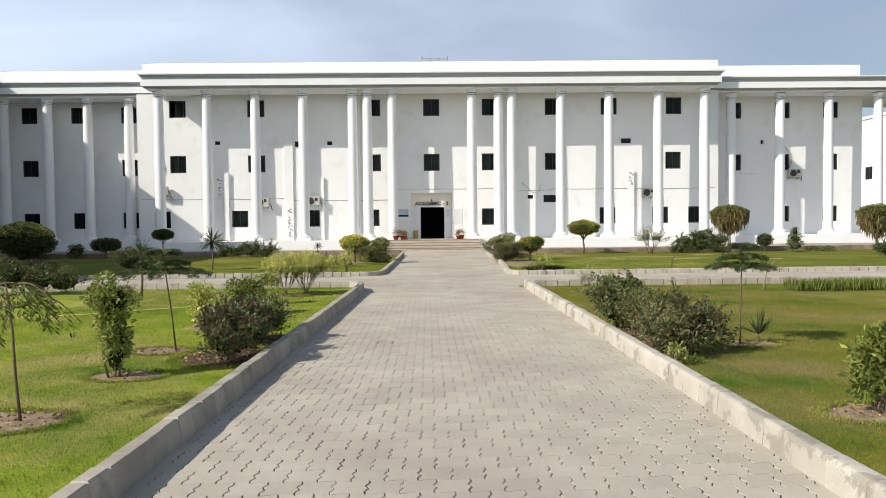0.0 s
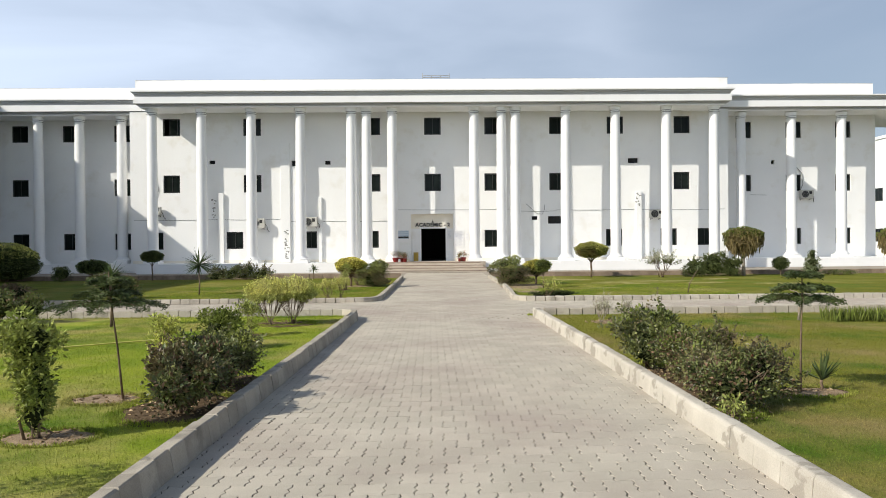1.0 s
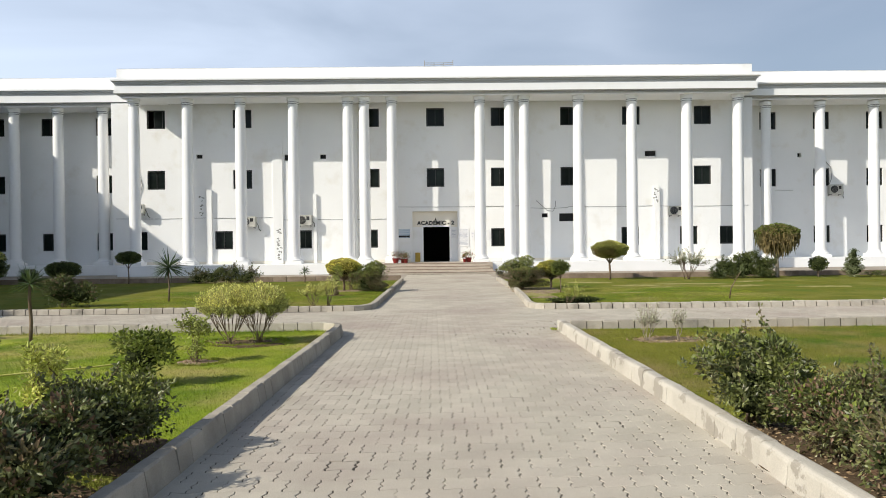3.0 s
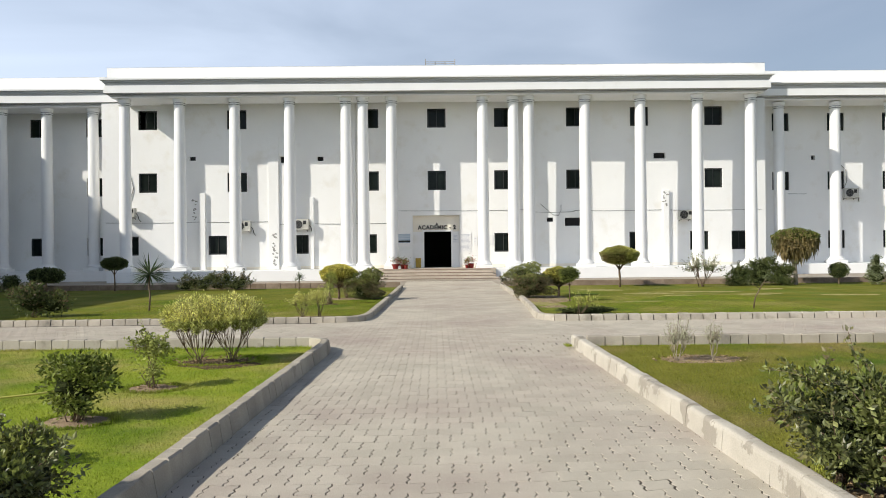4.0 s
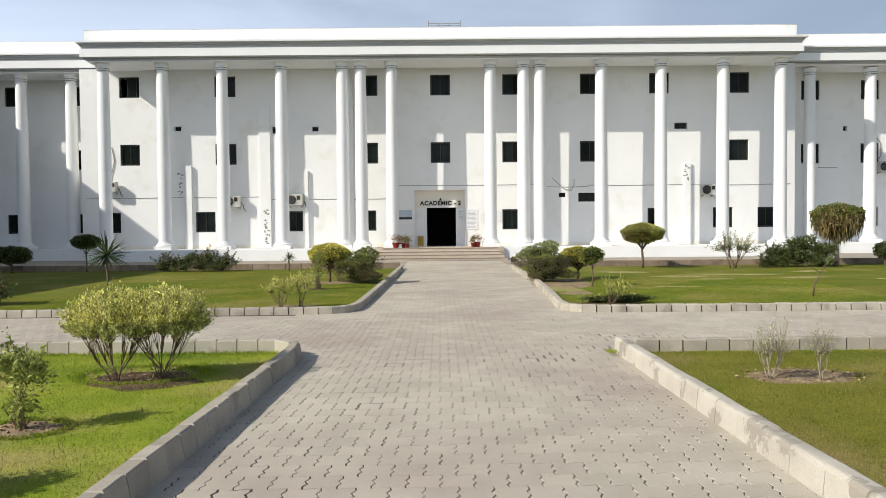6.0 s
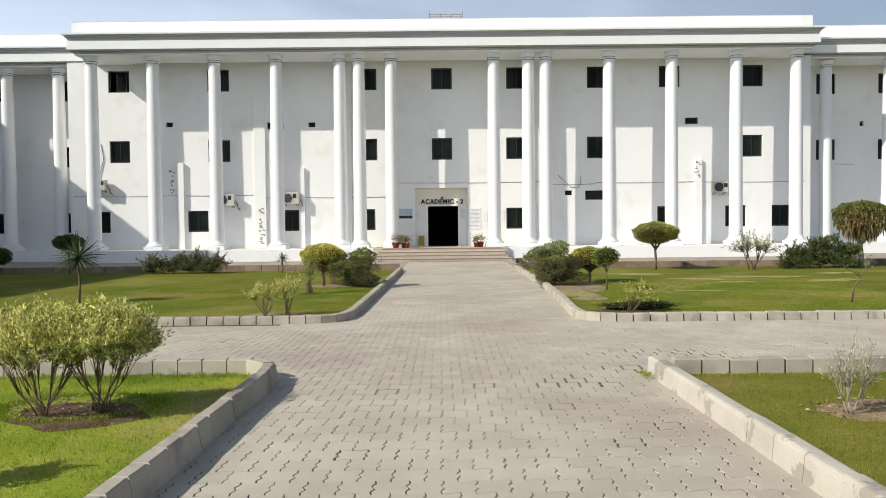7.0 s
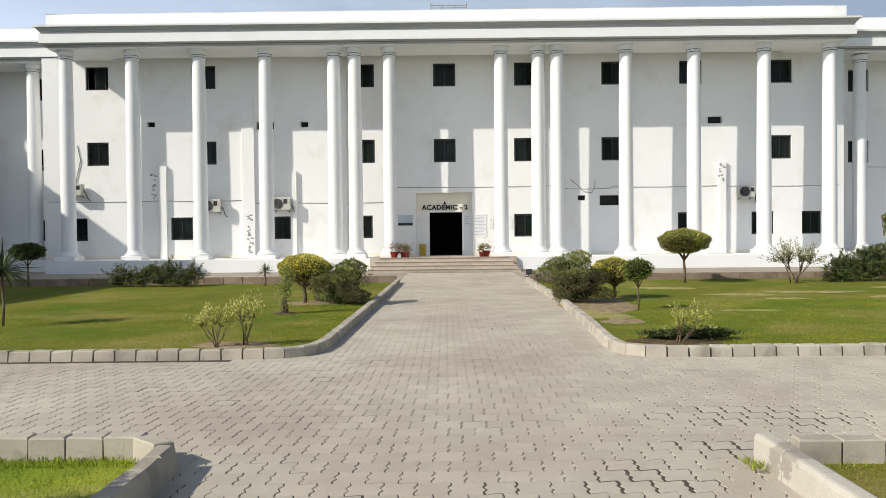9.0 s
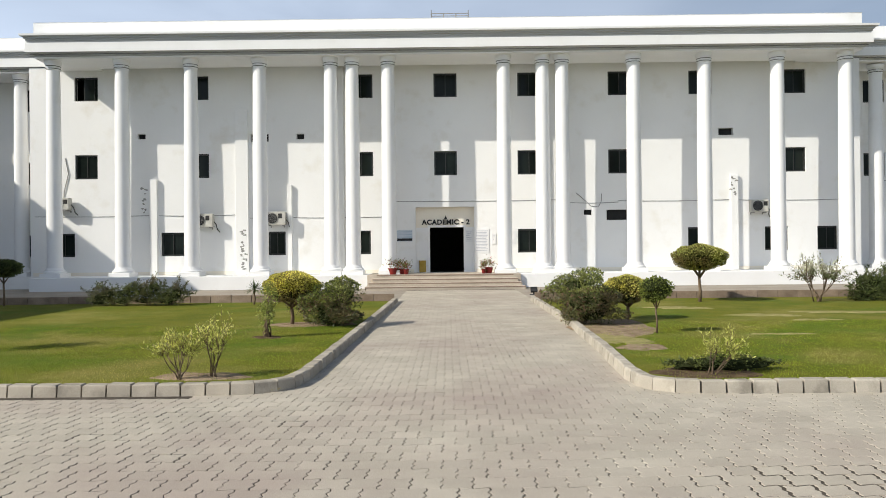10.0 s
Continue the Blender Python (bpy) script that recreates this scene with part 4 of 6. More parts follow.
def stems_to(targets, r0, r1, rg, foot=0.05, z0=-0.01, wig=0.04, n=5, bm=None):
    bm = bm or bmesh.new()
    for t in targets:
        a = Vector((rg.uniform(-foot, foot), rg.uniform(-foot, foot), z0))
        b = Vector(t)
        pts = []
        for i in range(n + 1):
            f = i / n
            p = a.lerp(b, f)
            p.x += (f * f - f) * (b.x - a.x) * 0.7 + rg.normal(0, wig) * (0 < i < n)
            p.y += (f * f - f) * (b.y - a.y) * 0.7 + rg.normal(0, wig) * (0 < i < n)
            pts.append(p)
        tube(bm, pts, r0, r1, 5)
    return bm


def branching(ends, stems, r0, r1, rg):
    """Twigs that leave the stems part of the way up."""
    bm = bmesh.new()
    tips = np.array(stems)
    for e in ends:
        t = tips[np.argmin(np.linalg.norm(tips - e, axis=1) + rg.normal(0, 0.06, len(tips)))]
        f = rg.uniform(0.4, 0.85)
        a = np.array((t[0] * f * (f * 0.7 + 0.3), t[1] * f * (f * 0.7 + 0.3), t[2] * f))
        m = (a + e) / 2 + rg.normal(0, 0.02, 3)
        tube(bm, [tuple(a), tuple(m), tuple(e)], r0, r1, 4)
    return bm


GZ = 0.03


def shrub(name, x, y, blobs, n, leaf, lmat, label, seed, stems=6, r0=0.014, r1=0.005, bark=M_BARK, core=0.0, lo=0.55, ratio=0.45, category="shrub", extra=(), spread=0.06, jit=0.7, rough=0.18, twigs=0, z=GZ, group="", clumpy=True, sprigs=0, sprig_len=0.2, tips=0, zs=1.0):
    """A many-stemmed shrub: stems, foliage and, where it has them, flowers or shoots."""
    rg = np.random.default_rng(seed)
    blobs = [(*b[:2], b[2] * zs, *b[3:5], b[5] * zs) for b in blobs]
    p = base(name, pose(x, y, z), label=label, category=category, group=group)
    tg = [(b[0] + rg.normal(0, b[3] * 0.25), b[1] + rg.normal(0, b[4] * 0.25), b[2] + rg.uniform(-0.1, 0.5) * b[5]) for k in range(stems) for b in (blobs[k % len(blobs)],)]
    for t in tg:
        part("stem", stems_to([t], r0, r1, rg, spread), bark, p, smooth=True)
    cl = clumps(blobs, rg) if clumpy else blobs
    if twigs:
        more, _ = shell(blobs, twigs, rg, 0.8, rough)
        tagged(part("twigwork", branching(more, tg, r0 * 0.55, r1 * 0.7, rg), bark, p, smooth=True), kind="stuff")
    pts, d = shell(cl, n, rg, lo, rough)
    if twigs and tips:
        k = np.repeat(np.arange(twigs), tips)
        pts = np.concatenate([pts, more[k] + rg.normal(0, 0.028, (len(k), 3))])
        d = np.concatenate([d, rg.normal(0, 0.6, (len(k), 3)) + (0, 0, 0.4)])
    if sprigs:
        q, e = shell(cl, sprigs * 4, rg, 0.85, rough)
        up = np.argsort(-(q[:, 2] + 0.25 * e[:, 2] + rg.normal(0, 0.18, len(q))))[:sprigs]
        shoots, sp_pts, sp_d = bmesh.new(), [], []
        for i in up:
            w = e[i] * (1, 1, 0.5) + (0, 0, 0.55) + rg.normal(0, 0.25, 3)
            w /= np.linalg.norm(w)
            ln = sprig_len * rg.uniform(0.5, 1.2)
            a0 = q[i] - w * 0.12
            bend = rg.normal(0, 0.05, 3)
            line = [a0 + w * (0.12 + ln) * f + bend * f * f for f in (0, 0.35, 0.7, 1.0)]
            tube(shoots, [tuple(c) for c in line], 0.004, 0.002, 4)
            for f in np.linspace(0.3, 1.0, int(6 + 40 * ln)):
                for _ in range(3):
                    sp_pts.append(a0 + w * (0.12 + ln) * f + bend * f * f + rg.normal(0, 0.014, 3))
                    sp_d.append(rg.normal(0, 0.8, 3) + w * 0.5)
        tagged(part("sprig", shoots, bark, p), kind="stuff")
        pts, d = np.concatenate([pts, np.array(sp_pts)]), np.concatenate([d, np.array(sp_d)])
    if clumpy:
        pa, da = shell(blobs, n // 3, rg, 0.35, rough)
        pts, d = np.concatenate([pts, pa]), np.concatenate([d, da])
    keep = pts[:, 2] > 0.02
    pts, d = pts[keep], d[keep] + (0, 0, 0.25)
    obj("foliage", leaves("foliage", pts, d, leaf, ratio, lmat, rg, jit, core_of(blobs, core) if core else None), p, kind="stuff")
    for nm, mt, cnt, sz, low, hi, lab in extra:
        pts, d = shell(cl, cnt * 3, rg, 0.9, rough)
        sel = (pts[:, 2] >= low) & (pts[:, 2] <= hi)
        obj(nm, leaves(nm, pts[sel][:cnt], d[sel][:cnt] + (0, 0, 0.5), sz, 0.6, mt, rg, 0.5), p, lab, kind="stuff")
    return p


def fan_shrub(name, x, y, rx, ry, low, top, tips, per_tip, leaf, lmat, label, seed, stems=5, r0=0.011, bark=M_BARK, ratio=0.36, foot=0.05, lift=0.35, off=(0.0, 0.0), young=None, hollow=0.5, z=GZ):
    """A shrub whose stems fan out from the ground and fork twice into twigs that carry the leaves at their ends."""
    rg = np.random.default_rng(seed)
    p = base(name, pose(x, y, z), label=label, category="shrub")
    d = rg.normal(0, 1, (tips, 3))
    d[:, 2] = np.abs(d[:, 2])
    d /= np.linalg.norm(d, axis=1, keepdims=True)
    r = rg.uniform(hollow, 1.0, (tips, 1)) * (1 + 0.10 * np.sin(d[:, :1] * 6 + seed) * np.sin(d[:, 1:2] * 7))
    ends = d * r * (rx, ry, top - low) + (off[0], off[1], low)
    turn = np.argsort(np.arctan2(ends[:, 1] - off[1], ends[:, 0] - off[0]))
    twigs, pts, dirs = bmesh.new(), [], []
    for group in np.array_split(turn, stems):
        a = np.append(rg.uniform(-foot, foot, 2), -0.01)
        mean = ends[group].mean(0)
        n1 = a + (mean - a) * (0.42, 0.42, rg.uniform(0.28, 0.42)) + rg.normal(0, 0.012, 3)
        mid = (a + n1) / 2 + (n1 - a) * (-0.10, -0.10, 0.06) + rg.normal(0, 0.006, 3)
        part("stem", tube(bmesh.new(), [tuple(a), tuple(mid), tuple(n1)], r0, r0 * 0.72, 6), bark, p, smooth=True)
        for sub in np.array_split(rg.permutation(group), max(2, len(group) // 6)):
            m2 = ends[sub].mean(0)
            n2 = n1 + (m2 - n1) * (0.55, 0.55, rg.uniform(0.42, 0.6)) + rg.normal(0, 0.015, 3)
            bend = (n1 + n2) / 2 + (0, 0, -0.012)
            tube(twigs, [tuple(n1), tuple(bend), tuple(n2)], r0 * 0.62, r0 * 0.40, 5)
            for e in ends[sub]:
                c = (n2 + e) / 2 + rg.normal(0, 0.012, 3)
                tube(twigs, [tuple(n2), tuple(c), tuple(e)], r0 * 0.36, r0 * 0.16, 4)
                w = (e - n2) / (np.linalg.norm(e - n2) + 1e-6)
                f = rg.uniform(lift, 1.05, per_tip)[:, None]
                pts.append(n2 + (e - n2) * f + rg.normal(0, leaf * 0.4, (per_tip, 3)))
                dirs.append(np.tile(w + (0, 0, 0.35), (per_tip, 1)))
    tagged(part("twigwork", twigs, bark, p, smooth=True), kind="stuff")
    pts, dirs = np.concatenate(pts), np.concatenate(dirs)
    new_leaf = pts[:, 2] > np.quantile(pts[:, 2], 0.45) if young else np.zeros(len(pts), bool)
    new_leaf &= rg.random(len(pts)) < 0.8
    obj("foliage", leaves("foliage", pts[~new_leaf], dirs[~new_leaf], leaf, ratio, lmat, rg, 0.6), p, kind="stuff")
    if young:
        obj("young_growth", leaves("young_growth", pts[new_leaf], dirs[new_leaf], leaf, ratio, young, rg, 0.6), p, "paler young leaves", kind="stuff")
    return p


def topiary(name, x, y, blobs, n, leaf, lmat, label, seed, trunk=0.035, forks=4, bark=M_BARK, extra=(), lean=0.0, core=0.86, z=GZ, droop=False):
    """A clipped crown on a single stem that forks below it."""
    rg = np.random.default_rng(seed)
    p = base(name, pose(x, y, z), label=label, category="topiary tree")
    low = min(b[2] - b[5] for b in blobs)
    bm = tube(bmesh.new(), [(0, 0, -0.02), (0.012 + lean * 0.3, 0.0, low * 0.35), (-0.01 + lean * 0.6, 0.01, low * 0.7), (lean, 0, low)], trunk, trunk * 0.7, 8)
    cb = blobs[0]
    for k in range(forks):
        a = 6.283 * k / forks + 0.4
        q = (cb[0] + cb[3] * 0.5 * math.cos(a), cb[1] + cb[4] * 0.5 * math.sin(a), cb[2])
        tube(bm, [(lean * 0.75, 0, low * 0.76), ((lean + q[0]) / 2, q[1] * 0.4, low * 0.98), q], trunk * 0.6, trunk * 0.25, 6)
    part("trunk", bm, bark, p, smooth=True)
    pts, d = shell(blobs, n, rg, 0.84, 0.07)
    if droop:
        d = d * (1, 1, 0.2) + (0, 0, -1.2)
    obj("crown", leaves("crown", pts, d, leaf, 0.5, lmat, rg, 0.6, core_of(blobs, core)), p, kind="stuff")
    if droop:
        pts, d = shell(blobs, 1400, rg, 0.9, 0.1)
        sel = pts[:, 2] < cb[2] + 0.1
        obj("hanging_growth", leaves("hanging_growth", pts[sel], np.tile((0, 0, -1.0), (sel.sum(), 1)), 0.34, 0.12, L_TAWNY, rg, 0.12), p, "brown hanging strands", kind="stuff")
    for nm, mt, cnt, sz, lo_z, hi_z, lab in extra:
        pts, d = shell(blobs, cnt * 4, rg, 0.96, 0.07)
        sel = (pts[:, 2] >= lo_z + rg.normal(0, 0.06, len(pts))) & (pts[:, 2] <= hi_z)
        obj(nm, leaves(nm, pts[sel][:cnt], d[sel][:cnt], sz, 0.5, mt, rg, 0.5), p, lab, kind="stuff")
    return p


def sword_leaves(bm, c, n, ln, rg, w=0.035, low=-0.5):
    """Stiff pointed leaves that radiate from c."""
    for k in range(n):
        a, e = rg.uniform(0, 6.283), math.asin(rg.uniform(low, 0.98))
        d = Vector((math.cos(a) * math.cos(e), math.sin(a) * math.cos(e), math.sin(e)))
        s = d.cross(Vector((0, 0, 1)))
        s = (s if s.length > 0.05 else Vector((1, 0, 0))).normalized()
        L = ln * rg.uniform(0.75, 1.1)
        p0, p1 = Vector(c), Vector(c) + d * (L * 0.5)
        p2 = Vector(c) + d * L + Vector((0, 0, -0.10 * L * (1 - abs(d.z))))
        fold = s.cross(d) * (w * 0.25)
        v = [bm.verts.new(q) for q in (p0 - s * w * 0.3, p0 + s * w * 0.3, p1 + s * w * 0.5, p1 - fold, p1 - s * w * 0.5, p2)]
        bm.faces.new((v[0], v[1], v[2], v[3]))
        bm.faces.new((v[0], v[3], v[4]))
        bm.faces.new((v[3], v[2], v[5]))
        bm.faces.new((v[4], v[3], v[5]))


def yucca(x, y, h, ln, n, label, seed, w=0.035, r=0.03, z=GZ, low=-0.5):
    rg = np.random.default_rng(seed)
    p = base("yucca", pose(x, y, z), label=label, category="yucca")
    part("trunk", tube(bmesh.new(), [(0, 0, -0.02), (0.02, 0.01, h * 0.4), (0.0, 0.0, h * 0.75), (0.01, 0, h)], r, r * 0.8, 7), M_BARK, p, smooth=True)
    bm = bmesh.new()
    sword_leaves(bm, (0.01, 0, h), n, ln, rg, w, low)
    me = bpy.data.meshes.new("leaf_crown")
    bm.to_mesh(me)
    bm.free()
    me.materials.append(L_YUCCA)
    obj("leaf_crown", me, p)
    return p


def fronds(tiers, rg, droop=0.10):
    """Flat feathery side branches in tiers: (z, count, length)."""
    pts, dirs, limbs = [], [], []
    for z, cnt, ln in tiers:
        off = rg.uniform(0, 6.28)
        for k in range(cnt):
            a = off + 6.283 * k / cnt + rg.normal(0, 0.12)
            L = ln * rg.uniform(0.85, 1.1)
            d, s = np.array((math.cos(a), math.sin(a), 0)), np.array((-math.sin(a), math.cos(a), 0))
            spine = [np.array((0, 0, z)) + d * (L * f) + np.array((0, 0, 0.10 * L * math.sin(f * 2.6) - droop * L * f * f)) for f in np.linspace(0, 1, 7)]
            limbs.append(tube(bmesh.new(), [tuple(q) for q in spine], 0.008, 0.003, 4))
            for f in np.linspace(0.15, 1.0, 26):
                i = min(int(f * 6), 5)
                c = spine[i] + (spine[i + 1] - spine[i]) * (f * 6 - i)
                wid = L * 0.24 * (1 - 0.75 * f) * min(1, f * 4) + 0.02
                for sg in (-1, 1):
                    for g in (0.15, 0.5, 0.85):
                        pts.append(c + s * sg * wid * g + d * wid * g * 0.6 + np.array((0, 0, rg.normal(0, 0.008))))
                        dirs.append(s * sg + d * 0.7 - np.array((0, 0, 0.25)))
    return limbs, np.array(pts), np.array(dirs)


def tiered_conifer(x, y, h, tiers, label, seed, lean=0.0, r=0.013):
    rg = np.random.default_rng(seed)
    p = base("sapling_conifer", pose(x, y, GZ), label=label, category="sapling")
    limbs, pts, dirs = fronds(tiers, rg)
    part("trunk", tube(bmesh.new(), [(-lean, 0, -0.02), (-lean * 0.6, 0.01, h * 0.4), (-lean * 0.2, -0.005, h * 0.75), (0, 0, h)], r, r * 0.45, 7), M_BARK, p, smooth=True)
    for b in limbs:
        part("branch", b, M_BARK, p)
    obj("fronds", leaves("fronds", np.repeat(pts, 4, axis=0) + rg.normal(0, 0.011, (4 * len(pts), 3)), np.repeat(dirs, 4, axis=0), 0.040, 0.24, L_FROND, rg, 0.3), p, kind="stuff")


# planted beds: bare soil round the stems
def bed(x, y, rx, ry, material=M_SOIL, seed=1, label="bare brown soil bed cut round a shrub in the lawn", wob=1.0):
    rg = random.Random(seed)
    bm = bmesh.new()
    n, rings = 28, 5
    ph = [rg.uniform(0, 6.28) for _ in range(3)]
    c = bm.verts.new((x, y, GZ + 0.012))
    prev = None
    for k in range(1, rings + 1):
        f = k / rings
        ring = []
        for i in range(n):
            a = 6.2832 * i / n
            w = 1 + wob * (0.10 * math.sin(2 * a + ph[0]) + 0.07 * math.sin(5 * a + ph[1]) + 0.04 * math.sin(9 * a + ph[2]))
            zz = GZ + (0.012 + rg.uniform(-0.006, 0.008) if k < rings else -0.012)
            ring.append(bm.verts.new((x + rx * f * w * math.cos(a), y + ry * f * w * math.sin(a), zz)))
        for i in range(n):
            if prev is None:
                bm.faces.new((c, ring[i], ring[(i + 1) % n]))
            else:
                bm.faces.new((prev[i], ring[i], ring[(i + 1) % n], prev[(i + 1) % n]))
        prev = ring
    obj("soil_bed", fromb("soil_bed", bm, material, True), label=label, category="soil bed", kind="structure")


for k, (x, y, rx, ry, mt) in enumerate((
        (-3.55, 5.85, 0.62, 0.42, M_SOIL), (-3.2, 7.65, 0.42, 0.3, M_SOIL), (-3.38, 9.2, 0.40, 0.3, M_SOIL), (-2.45, 8.75, 0.62, 0.75, M_DARKSOIL), (-2.3, 10.1, 0.45, 0.6, M_DARKSOIL),
        (-3.15, 14.62, 0.34, 0.28, M_SOIL), (-3.25, 12.95, 0.36, 0.3, M_SOIL), (-2.95, 16.5, 0.68, 0.5, M_DARKSOIL), (-3.5, 11.3, 0.3, 0.3, M_SOIL),
        (2.95, 9.6, 0.5, 1.6, M_DARKSOIL), (4.12, 9.15, 0.42, 0.28, M_SOIL), (3.75, 5.7, 0.55, 0.36, M_SOIL), (3.9, 16.38, 0.64, 0.40, M_SOIL),
        (-2.8, 23.65, 0.65, 0.35, M_SOIL), (-2.98, 27.85, 0.3, 0.25, M_DARKSOIL), (-2.6, 30.2, 1.0, 0.6, M_SOIL), (3.5, 23.6, 0.8, 0.42, M_DARKSOIL), (3.6, 29.2, 0.9, 1.9, M_SOIL),
        (3.35, 26.0, 0.4, 0.42, M_SOIL))):
    bed(x, y, rx, ry, mt, seed=k + 3)
for k, (x, y, rx, ry) in enumerate(((7.5, 31.3, 0.7, 0.35), (9.6, 31.9, 1.0, 0.4), (6.3, 33.6, 0.9, 0.35), (12.4, 33.2, 0.6, 0.3), (6.2, 27.6, 0.5, 0.12), (8.1, 30.1, 0.45, 0.2), (10.9, 30.4, 0.8, 0.3), (3.25, 27.0, 0.35, 1.0), (13.5, 29.5, 0.9, 0.22))):
    bed(x, y, rx, ry, mat("dry_turf", (0.25, 0.23, 0.085), (0.34, 0.30, 0.135), scale=5, fine=60, fine_mix=0.3, bump=0.7, rough=1.0, spec=0.1) if k == 0 else bpy.data.materials["dry_turf"], seed=40 + k, label="worn dry patch of turf", wob=3.2)

litter = np.random.default_rng(9)
lp = []
for x, y, rx, ry in ((-3.55, 5.85, 0.6, 0.4), (-3.2, 7.65, 0.42, 0.3), (-3.38, 9.2, 0.4, 0.3), (-2.45, 9.2, 0.6, 1.0), (-3.15, 14.62, 0.32, 0.26), (-3.08, 16.78, 0.62, 0.45), (2.95, 9.5, 0.5, 1.6), (4.12, 9.15, 0.4, 0.26), (3.75, 5.7, 0.55, 0.36), (3.85, 16.4, 0.72, 0.38)):
    n = int(900 * rx * ry)
    r, a = np.sqrt(litter.random(n)), litter.uniform(0, 6.283, n)
    lp.append(np.stack([x + rx * r * np.cos(a), y + ry * r * np.sin(a), np.full(n, GZ + 0.018)], 1))
lp = np.concatenate(lp)
M_LITTER = mat("dry_leaf_litter", (0.22, 0.15, 0.08), (0.36, 0.27, 0.16), scale=9, fine=60, fine_mix=0.3, bump=0.0, island=0.5, rough=0.9)
obj("leaf_litter", leaves("leaf_litter", lp, litter.normal(0, 1, lp.shape) * (1, 1, 0.12), 0.04, 0.55, M_LITTER, litter, 0.1), label="dry brown leaf litter lying on the soil beds", category="litter", kind="stuff")

# near left lawn
rg = np.random.default_rng(11)
p = base("feathery_sapling", pose(-3.33, 5.84, GZ), label="slender young tree with drooping feathery leaves in bare soil", category="sapling")
part("trunk", tube(bmesh.new(), [(0, 0, -0.02), (-0.03, 0, 0.35), (-0.05, 0.01, 0.75), (-0.09, 0, 1.16)], 0.014, 0.008, 7), M_BARK, p, smooth=True)
limbs, pts, dirs = fronds([(0.95, 3, 0.36), (1.05, 4, 0.46), (1.14, 4, 0.40)], rg, droop=0.55)
for b in limbs:
    part("branch", b, M_BARK, p)
sel = rg.random(len(pts)) < 0.5
pts, dirs = pts[sel], dirs[sel]
pts = pts + np.array((-0.07, 0, 0)) - np.array((0, 0, 1)) * rg.uniform(0, 0.10, (len(pts), 1))
obj("fronds", leaves("fronds", pts, dirs * (1, 1, 0) + (0, 0, -1), 0.07, 0.26, L_GREEN, rg, 0.35), p, kind="stuff")

shrub("column_shrub", -3.3, 7.62, [(0, 0, 0.22, 0.13, 0.13, 0.24), (0.0, 0, 0.55, 0.18, 0.18, 0.28), (-0.01, 0, 0.82, 0.25, 0.24, 0.22), (0.02, 0, 0.42, 0.15, 0.15, 0.3)], 3600, 0.052, L_LIME,
      "upright leafy shrub widening to its top, in bare soil", 21, stems=4, core=0.55, lo=0.6)
tiered_conifer(-3.34, 9.2, 1.36, [(1.00, 9, 0.55), (1.12, 6, 0.30), (1.26, 5, 0.19)], "young conifer with flat tiers of dark fronds on a leaning stem", 31, lean=-0.14)
# the paler grey leaves put sunlit highlights into the leaf colour
shrub("rose_bush", -2.36, 8.5, [(0.0, 0.0, 0.46, 0.30, 0.36, 0.34), (0.18, 0.15, 0.38, 0.30, 0.36, 0.30), (0.0, -0.25, 0.34, 0.28, 0.30, 0.28), (0.05, 0.5, 0.46, 0.30, 0.36, 0.32)], 7200, 0.044, L_ROSE,
      "dense dark rose bush with bronze shoots beside the kerb", 41, zs=0.82, stems=14, twigs=20, sprigs=34, sprig_len=0.16, ratio=0.55, core=0.50, category="bush", extra=(("young_growth", L_BROWN, 1500, 0.05, 0.05, 1.2, "bronze young leaves"), ("pale_leaves", L_GREY, 700, 0.06, 0.3, 1.2, "paler leaves with the sun's highlights in their colour")))
shrub("rose_bush", -2.32, 9.85, [(0.0, 0.0, 0.42, 0.33, 0.40, 0.34), (0.1, 0.3, 0.38, 0.30, 0.34, 0.30), (-0.15, 0.1, 0.52, 0.25, 0.28, 0.24)], 6000, 0.045, L_ROSE,
      "dense dark green rose bush beside the kerb", 42, zs=0.76, stems=10, twigs=14, sprigs=30, sprig_len=0.22, ratio=0.55, core=0.50, category="bush", extra=(("young_growth", L_LIME, 2200, 0.046, 0.40, 1.3, "pale green young leaves"),))
shrub("young_shrub", -3.53, 11.3, [(0.0, 0.0, 0.42, 0.22, 0.22, 0.34), (0.05, 0.0, 0.65, 0.2, 0.2, 0.2)], 1100, 0.055, L_YELLOW, "yellow-green upright shrub on the lawn", 43, stems=6, zs=0.86)
shrub("round_shrub", -3.27, 12.94, [(0.0, 0.0, 0.34, 0.34, 0.32, 0.26), (0.1, 0.05, 0.45, 0.24, 0.24, 0.2), (0, 0, 0.18, 0.26, 0.24, 0.16)], 2100, 0.055, L_GREEN, "rounded leafy green shrub in bare soil", 44, stems=9, r0=0.008, r1=0.003, core=0.45, extra=(("young_growth", L_LIME, 260, 0.05, 0.4, 1.3, "pale young leaves"),))
shrub("young_shrub", -3.17, 14.62, [(0.0, 0.0, 0.34, 0.22, 0.2, 0.22), (-0.05, 0.0, 0.5, 0.17, 0.16, 0.14), (0.02, 0, 0.16, 0.12, 0.12, 0.12)], 850, 0.05, L_LIME, "small upright green shrub in a ring of bare soil", 45, stems=9, r0=0.008, r1=0.003, sprigs=10, sprig_len=0.12, core=0.0)
for ux, uy, sd, side in ((-3.2, 16.42, 46, -1.0), (-2.76, 16.55, 47, 1.0)):
    fan_shrub("umbrella_shrub", ux, uy, 0.53, 0.53, 0.57, 1.0, 420, 42, 0.037, L_OLIVE, "wide yellow-green shrub with many bare stems below its crown", sd, stems=12, r0=0.0065, foot=0.05, off=(side * 0.02, 0.0), young=L_YELLOW, lift=0.3, hollow=0.72)
